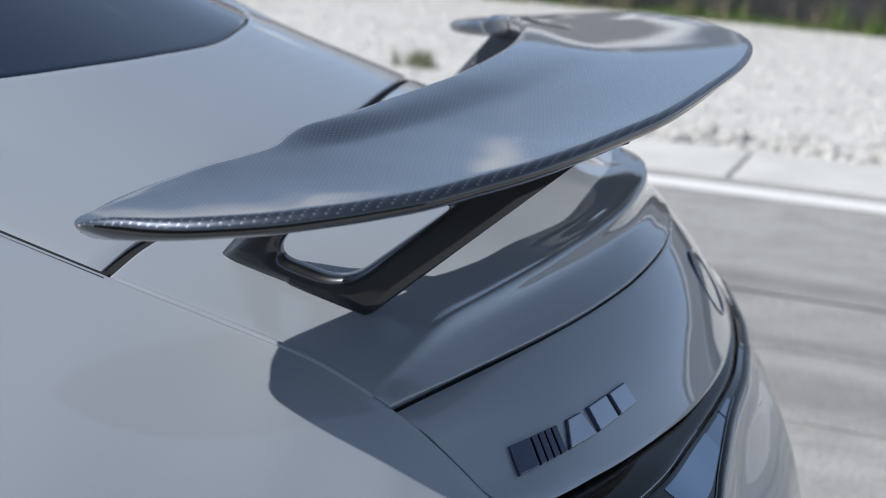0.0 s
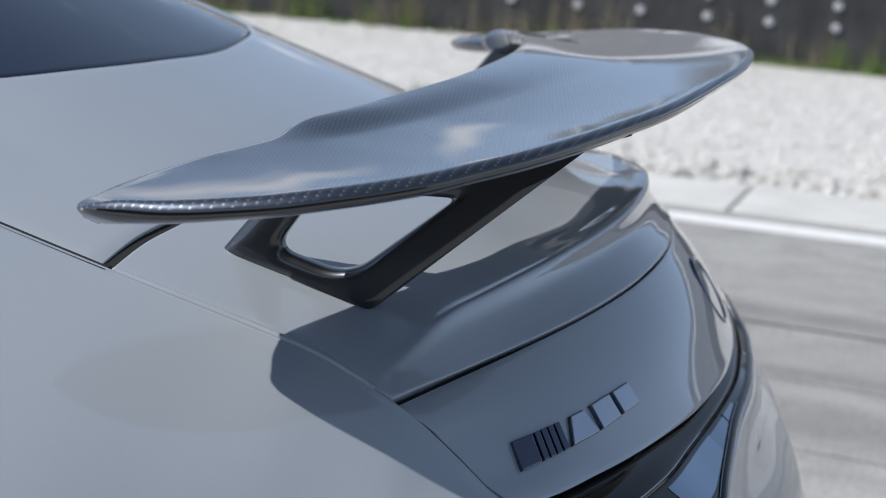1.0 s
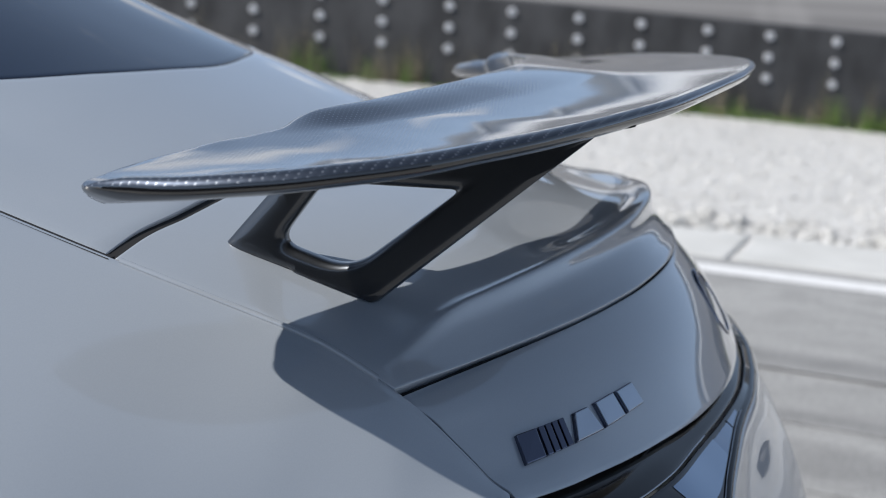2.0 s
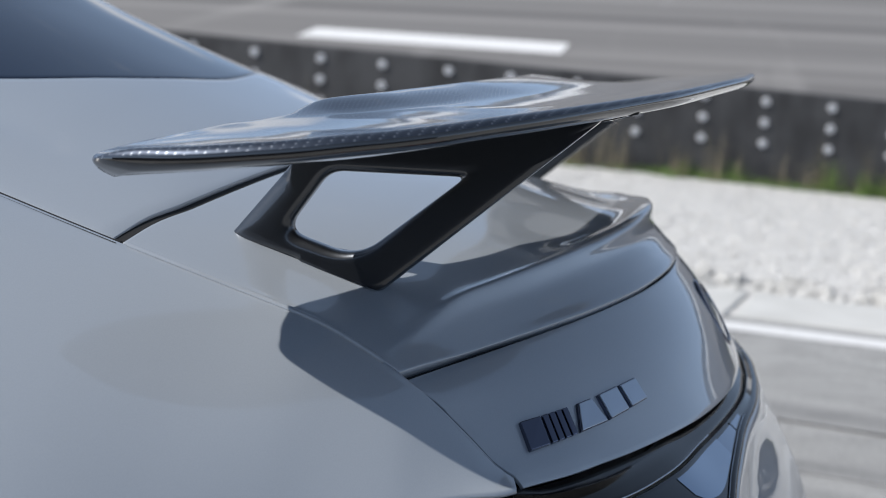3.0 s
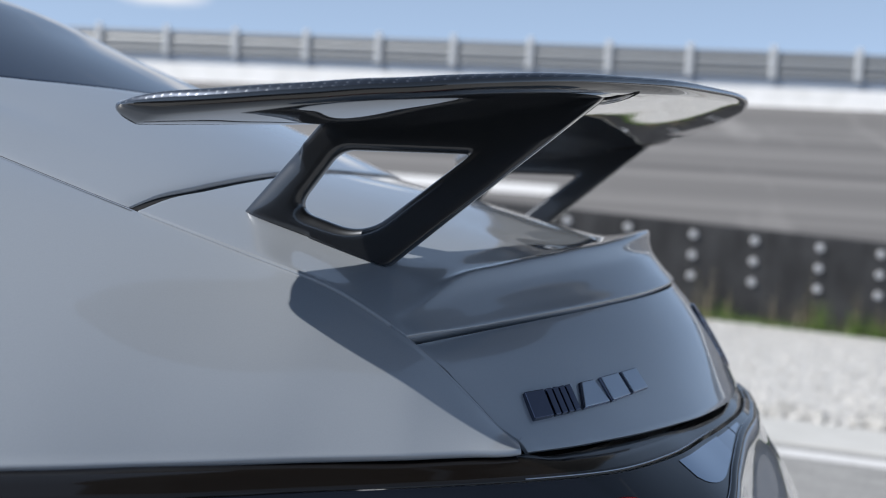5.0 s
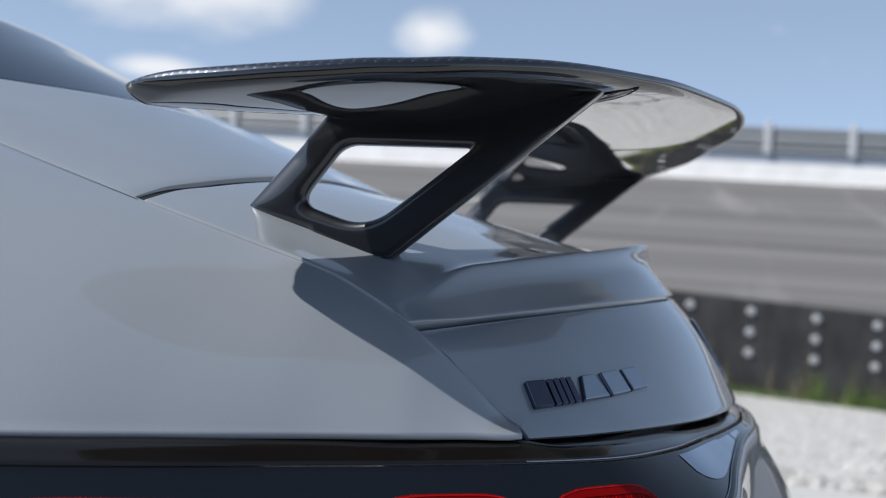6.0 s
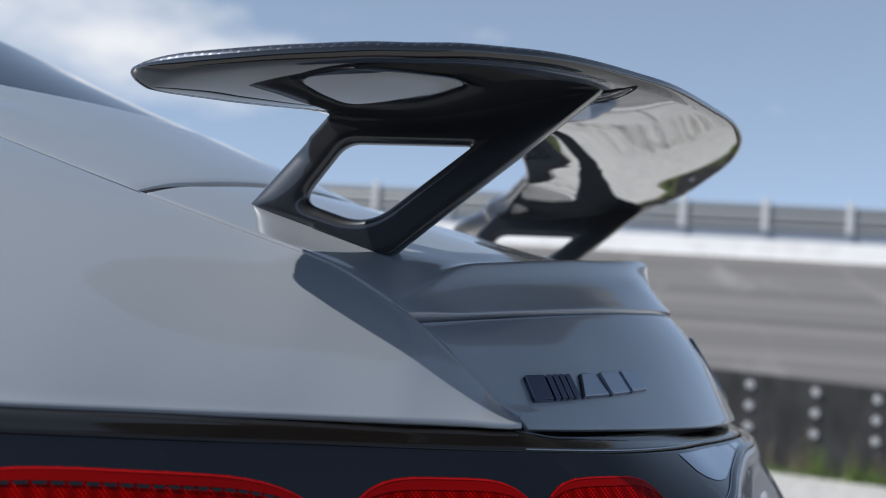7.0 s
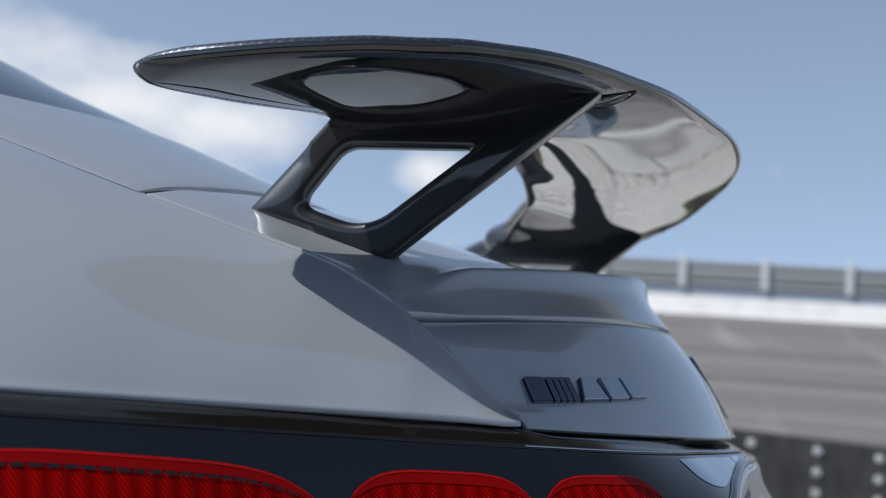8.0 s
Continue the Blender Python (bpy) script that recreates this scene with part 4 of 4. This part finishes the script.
# ---- rear wing ----
WING_TE = even_spline([(0, -0.011, 1.1905), (0.12, -0.002, 1.188), (0.233, 0.022, 1.183), (0.362, 0.055, 1.176), (0.443, 0.088, 1.170), (0.506, 0.118, 1.165),
                  (0.554, 0.147, 1.160), (0.588, 0.176, 1.155), (0.618, 0.204, 1.150), (0.637, 0.234, 1.145), (0.654, 0.264, 1.141),
                  (0.666, 0.297, 1.136), (0.673, 0.330, 1.132), (0.676, 0.364, 1.128), (0.6745, 0.393, 1.1255), (0.671, 0.410, 1.1245)], 90)
WING_LE = even_spline([(0, 0.256, 1.176), (0.112, 0.262, 1.175), (0.216, 0.274, 1.173), (0.273, 0.290, 1.170), (0.327, 0.307, 1.167),
                  (0.382, 0.325, 1.164), (0.420, 0.345, 1.161), (0.440, 0.359, 1.158), (0.455, 0.368, 1.1525), (0.478, 0.373, 1.147), (0.503, 0.390, 1.143),
                  (0.528, 0.407, 1.140), (0.551, 0.421, 1.136), (0.581, 0.436, 1.132), (0.612, 0.448, 1.128), (0.636, 0.4515, 1.1250)], 90)
# the inboard part of the nose stands a little higher, fading rearwards
FLAT = table([(0.0, 1.173), (0.112, 1.171), (0.216, 1.1675), (0.30, 1.1620), (0.38, 1.1555), (0.44, 1.1500), (0.478, 1.147), (0.55, 1.1365), (0.66, 1.1235)])
NCH = 44  # points over the top, from nose to tail
half_rows = []
ends = [0.0] * 90 + [18, 28, 37, 45, 53, 60, 67, 74, 80, 84, 88]
for k, cap in enumerate(ends):
    kk = min(k, 89)
    u = kk / 89
    L, E = WING_LE[kk].copy(), WING_TE[kk].copy()
    step = L[2] - float(FLAT(L[0])[0])
    L[2] -= step
    outboard = min(max((u - 0.52) / 0.12, 0), 1)
    outboard = outboard * outboard * (3 - 2 * outboard)
    h_le = 0.0045 + 0.0065 * outboard
    h_te = 0.0045 + 0.0055 * u ** 1.3
    L[2] -= h_le * 0.7
    E[0] -= 0.004 * max(u - 0.6, 0) / 0.4
    L[0] -= 0.004 * max(u - 0.6, 0) / 0.4
    E[2] -= 0.0022 * max(u - 0.5, 0) / 0.5
    L[2] -= 0.0022 * max(u - 0.5, 0) / 0.5
    shrink = math.cos(radians(cap))
    end = min((89 - kk) / 16, 1)
    end = 0.80 + 0.20 * math.sqrt(1 - (1 - end) ** 2)
    h_le, h_te = h_le * end, h_te * end
    if cap:
        m = (L + E) / 2
        # both edges run on into one rounded tip
        corner = m + np.array([0.0085, 0.0360, 0.0])
        s = (1 - shrink) / 2
        L, E = ((1 - s) ** 2 * L + 2 * s * (1 - s) * corner + s * s * E,
                (1 - s) ** 2 * E + 2 * s * (1 - s) * corner + s * s * L)
        h_le, h_te = h_le * shrink, h_te * shrink
    fold = []
    chord = np.linalg.norm(E - L) + 1e-6
    r_le, r_te = min(1.5 * h_le / chord, 0.3), min(1.35 * h_te / chord, 0.3)
    over = []
    for g in np.linspace(0, math.pi / 2, 9):
        over.append((r_le * (1 - math.cos(g)), math.sin(g)))
    over += [(r_le + (1 - r_le - r_te) * t, 1.0) for t in np.linspace(0, 1, NCH - 18)[1:-1]]
    for g in np.linspace(math.pi / 2, 0, 12):
        over.append((1 - r_te * (1 - math.cos(g)), math.sin(g)))
    # round the section: over the top from front to rear, back underneath
    for a, hh in over + [(a, -b) for a, b in over[::-1]][1:-1]:
        q = L + (E - L) * a
        belly = 4 * a * (1 - a)
        thick = h_le * (1 - a) + h_te * a
        if hh < 0:
            thick *= 1 - 0.45 * min(max((u - 0.4) / 0.5, 0), 1)
        dip = -0.008 * belly * (1 - u ** 3) * shrink
        under = 0
        if hh < 0:
            # the underside swells where the stays join it
            fall = min(max((a - 0.20) / 0.55, 0), 1)
            swell = min(a / 0.07, 1) ** 0.5 * (1 - fall * fall * (3 - 2 * fall))
            near_stay = math.exp(-((q[0] - 0.44) / 0.19) ** 2)
            middle = 0.006 * math.exp(-(q[0] / 0.22) ** 2)
            under = -((0.010 * (1 - 0.5 * u) + middle) * belly + 0.0068 * swell * near_stay) * abs(hh) * shrink
        fade = min(max((a - 0.07) / (0.17 + 0.22 * max(1 - abs(q[0]) / 0.42, 0)), 0), 1)
        raised = step * (1 - fade * fade * (3 - 2 * fade)) * shrink
        if hh < 0:
            raised *= 1 - abs(hh)
        fold.append((q[0], q[1], q[2] + hh * thick + dip + under + raised))
    half_rows.append(fold)
half_rows = np.array(half_rows)
full = np.concatenate([half_rows[::-1] * [-1, 1, 1], half_rows[1:]], 0)
nr, nc, _ = full.shape
uv = []
for i in range(nr):
    # the weave lies flat on the blade and goes on round the trailing edge
    per = np.r_[0, np.cumsum(np.linalg.norm(np.diff(full[i], axis=0), axis=1))]
    way = full[i, NCH, :2] - full[i, 0, :2]
    way = way / (np.linalg.norm(way) + 1e-9)
    for j in range(nc):
        p = full[i, 0, :2] + way * per[j]
        uv.append((0.82 * p[0] + 0.57 * p[1], 0.82 * p[1] - 0.57 * p[0]))
faces = grid_faces(nr, nc, False, wrap_c=True)
faces.append(tuple(range(nc))[::-1])
faces.append(tuple(range((nr - 1) * nc, nr * nc)))
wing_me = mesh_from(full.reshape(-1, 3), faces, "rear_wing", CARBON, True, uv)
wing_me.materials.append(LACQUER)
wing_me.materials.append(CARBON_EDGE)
for poly in wing_me.polygons:
    j = poly.index % nc
    if poly.index < (nr - 1) * nc:
        if NCH - 3 <= j < 2 * NCH - 6:
            poly.material_index = 1
        elif NCH - 11 <= j < NCH - 3:
            poly.material_index = 2
rear_wing = child("rear_wing", wing_me, car, "lacquered carbon fibre wing blade")


def strut_mesh(sgn):
    """A flat stay with a rounded four-sided window through it."""
    def loop(corners, radii, sides=(14, 18, 14, 14), turn=9):
        """Points round a four-sided outline with rounded corners, the same number for every outline."""
        out = []
        c = [np.array(p, float) for p in corners]
        arcs = []
        for k in range(4):
            a, b, d = c[k - 1], c[k], c[(k + 1) % 4]
            u, v = (a - b) / np.linalg.norm(a - b), (d - b) / np.linalg.norm(d - b)
            p, q = b + u * radii[k], b + v * radii[k]
            arcs.append([p * (1 - t) ** 2 + b * 2 * t * (1 - t) + q * t * t for t in np.linspace(0, 1, turn)])
        for k in range(4):
            nxt = arcs[(k + 1) % 4][0]
            out += arcs[k]
            out += [arcs[k][-1] + (nxt - arcs[k][-1]) * t for t in np.linspace(0, 1, sides[k] + 2)[1:-1]]
        return np.array(out)
    # corners: front foot, front top, rear top, rear foot
    rim = loop([(0.4265, 1.0395), (0.3385, 1.1470), (0.1100, 1.1610), (0.2895, 1.0030)], [0.004, 0.012, 0.012, 0.003])
    ring = loop([(0.3930, 1.0385), (0.3450, 1.1085), (0.2130, 1.1105), (0.3130, 1.0195)], [0.028, 0.016, 0.012, 0.036])
    hole = loop([(0.3765, 1.0475), (0.3395, 1.1010), (0.2240, 1.1035), (0.3130, 1.0290)], [0.018, 0.014, 0.008, 0.026])
    N = len(rim)
    th = 0.0105
    vs = []
    for o, g, h in zip(rim, ring, hole):
        lip = np.linalg.norm(g - o)
        # the front leg has a long rounded nose, the other legs a flat face with small edge radii
        face = (o - g) / lip
        nose = min(max((face[0] - 0.45) / 0.35, 0), 1)
        nose = nose * nose * (3 - 2 * nose)
        soft = min(0.0032 + nose * (lip * 0.95 - 0.0032), lip * 0.95)
        sec = []
        for k in range(9):
            b = math.pi / 2 * k / 8
            sec.append((o + (g - o) * (soft * (1 - math.cos(b)) / lip), math.sin(b)))
        for d in (0.25, 0.6, 0.88):
            sec.append((o + (g - o) * ((soft + (lip - soft) * d) / lip), 1.0))
        # a broad smooth dish runs down to the window
        for k in range(1, 11):
            b = math.pi / 2 * k / 10
            sec.append((g + (h - g) * math.sin(b), 1.0 - 0.72 * (1 - math.cos(b))))
        sec = sec + [(q, -b) for q, b in sec[::-1] if b != 0.0]
        for q, b in sec:
            vs.append((sgn * (0.445 - 0.016 * (q[1] - 1.05)) - b * th, q[0], q[1]))
    me = mesh_from(vs, grid_faces(N, len(sec), False, True, True), "strut", STRUT, True)
    bmm = bmesh.new()
    bmm.from_mesh(me)
    bmesh.ops.recalc_face_normals(bmm, faces=bmm.faces)
    for e in bmm.edges:
        e.smooth = len(e.link_faces) < 2 or e.calc_face_angle(0) < 0.8
    bmm.to_mesh(me)
    bmm.free()
    for p in me.polygons:
        p.use_smooth = True
    return me


LOWER = full[:, NCH:].reshape(-1, 3)


def under_z(x, y):
    """Height of the blade's underside."""
    d = (LOWER[:, 0] - x) ** 2 + (LOWER[:, 1] - y) ** 2
    near_by = np.argsort(d)[:6]
    wt = 1 / (d[near_by] + 1e-7)
    return float((LOWER[near_by, 2] * wt).sum() / wt.sum())


for sgn in (-1, 1):
    # foot of the stay let into the blade, with its dark joint
    def foot(a, r):
        x = 0.420 + 0.018 * r * math.sin(a) + 0.010 * math.cos(a) * r
        y = 0.140 - 0.050 * r * math.cos(a) * (1.0 if math.cos(a) > 0 else 0.75)
        return sgn * x, y, under_z(-x, y)
    disc, joint = [], []
    for a in np.linspace(0, 2 * math.pi, 40, endpoint=False):
        disc.append([np.array(foot(a, r)) - (0, 0, 0.0012) for r in (0.04, 0.35, 0.7, 0.92)])
        joint.append([np.array(foot(a, r)) - (0, 0, h) for r, h in ((0.95, 0.0004), (0.97, 0.0011), (1.03, 0.0011), (1.05, 0.0004))])
    child("stay_foot", mesh_from(np.array(disc).reshape(-1, 3), grid_faces(40, 4, sgn > 0, True), "stay_foot", BLACK), rear_wing, "smooth black foot of the stay")
    child("foot_joint", mesh_from(np.array(joint).reshape(-1, 3), grid_faces(40, 4, sgn > 0, True), "foot_joint", LINER), rear_wing, "thin dark joint round the stay's foot")
    # seam of the nose strip under the outer part of the blade
    rows = [k for k in range(nr) if 0.44 < sgn * full[k, 0, 0] < 0.645]
    seam = []
    for n_row, k in enumerate(rows):
        p, q = full[k, nc - 10], full[k, nc - 11]
        side = (q - p) / (np.linalg.norm(q - p) + 1e-9)
        wide = 0.0010 * math.sin(math.pi * (n_row + 1) / (len(rows) + 1)) ** 0.4
        seam.append([p - side * wide - (0, 0, 0.0003), p - (0, 0, 0.0006), p + side * wide - (0, 0, 0.0003)])
    child("seam", mesh_from(np.array(seam).reshape(-1, 3), grid_faces(len(rows), 3, sgn < 0), "seam", LINER), rear_wing, "dark seam under the nose of the blade")
    bm = bmesh.new()
    bmesh.ops.create_uvsphere(bm, u_segments=14, v_segments=8, radius=1.0, matrix=Matrix.Translation((sgn * 0.447, 0.4245, 1.0385)) @ pose(0, 0, 0, 16, 0, 0) @ Matrix.Diagonal((0.009, 0.0042, 0.0022, 1)))
    child("gasket", finish(bm, "gasket", LINER), rear_wing, "small black rubber gasket at the stay's foot")
for sgn in (-1, 1):
    child("strut", strut_mesh(sgn), rear_wing, "gloss black stay with a window through it")

# ---- badge on the lid: one block, four bars and three plain chrome shapes ----
def lid_at(x, z):
    xs = [float(np.interp(-z, -row[:, 2], row[:, 0])) for row in LID_PANEL]
    ys = [float(np.interp(-z, -row[:, 2], row[:, 1])) for row in LID_PANEL]
    return float(np.interp(x, xs, ys))


def lid_normal(x, z):
    e = 0.004
    du = Vector((2 * e, lid_at(x + e, z) - lid_at(x - e, z), 0))
    dv = Vector((0, lid_at(x, z + e) - lid_at(x, z - e), 2 * e))
    return du.cross(dv).normalized()


def badge_point(q, v):
    """A point of the lid: q along the badge, v up it."""
    low_l, low_r = (-0.4830, 0.8880), (-0.3270, 0.8998)
    top_l, top_r = (-0.4710, 0.9078), (-0.3250, 0.9180)
    x = (low_l[0] + (low_r[0] - low_l[0]) * q) * (1 - v) + (top_l[0] + (top_r[0] - top_l[0]) * q) * v
    z = (low_l[1] + (low_r[1] - low_l[1]) * q) * (1 - v) + (top_l[1] + (top_r[1] - top_l[1]) * q) * v
    return Vector((x, lid_at(x, z), z)), lid_normal(x, z)


def badge_piece(name, corners, height, mat, parent, label="", base=-0.001, bevel=0.0007):
    """A small raised block over a four-sided patch of the lid."""
    bm = bmesh.new()
    spots = [badge_point(q, v) for q, v in corners]
    lo = [bm.verts.new(c + n * base) for c, n in spots]
    hi = [bm.verts.new(c + n * height) for c, n in spots]
    bm.faces.new(lo[::-1])
    bm.faces.new(hi)
    for i in range(4):
        bm.faces.new((lo[i], lo[(i + 1) % 4], hi[(i + 1) % 4], hi[i]))
    bmesh.ops.recalc_face_normals(bm, faces=bm.faces)
    bmesh.ops.bevel(bm, geom=list(bm.edges), offset=bevel, segments=2, affect="EDGES", profile=0.5)
    return child(name, finish(bm, name, mat), parent, label)


def upright(q0, q1, v0=0.0, v1=1.0, lean=0.0):
    return ((q0, v0), (q1, v0), (q1 + lean, v1), (q0 + lean, v1))


block = badge_piece("badge", upright(0.0, 0.125), 0.0042, CHROME_BLACK, car, "raised badge of plain chrome shapes")
for q0 in (0.140, 0.187, 0.234, 0.282):
    badge_piece("bar", upright(q0, q0 + 0.037), 0.0042, CHROME_BLACK, block)
for patch in (((0.345, 0.0), (0.565, 0.0), (0.520, 1.0), (0.405, 1.0)), upright(0.590, 0.790), upright(0.815, 1.0, 0.02, 0.98)):
    plate = badge_piece("plate", patch, 0.0030, CHROME_BLACK, block, "plain dark chrome plate")
    mid = [sum(c[k] for c in patch) / 4 for k in (0, 1)]
    face = tuple((mid[0] + (q - mid[0]) * 0.93, mid[1] + (v - mid[1]) * 0.93) for q, v in patch)
    badge_piece("face", face, 0.0044, CHROME, plate, "pale satin chrome face", 0.0026)

# round emblem in the middle of the lid
def ring_mesh(name, radius, tube, mat, n=64, m=12):
    vs = []
    for i in range(n):
        a = 2 * math.pi * i / n
        for j in range(m):
            b = 2 * math.pi * j / m
            r = radius + tube * math.cos(b)
            vs.append((r * math.cos(a), r * math.sin(a), tube * 1.3 * math.sin(b)))
    return mesh_from(vs, grid_faces(n, m, False, True, True), name, mat)


def disc_mesh(name, radius, dome, mat, n=64, m=8):
    vs = [(radius * r * math.cos(2 * math.pi * i / n), radius * r * math.sin(2 * math.pi * i / n), dome * (1 - r * r))
          for r in np.linspace(0.01, 1, m) for i in range(n)]
    faces = grid_faces(m, n, False, False, True)
    faces.append(tuple(range(n))[::-1])
    return mesh_from(vs, faces, name, mat)


emblem = child("emblem", disc_mesh("emblem", 0.038, 0.003, BLACK), car, "round black emblem")
emblem.matrix_local = Matrix.Translation((0, lid_at(0, 0.922) + 0.005, 0.921)) @ Vector((0, -0.84, 0.55)).to_track_quat("Z", "Y").to_matrix().to_4x4()
child("rim", ring_mesh("rim", 0.039, 0.004, CHROME_BLACK), emblem, "dark chrome rim")
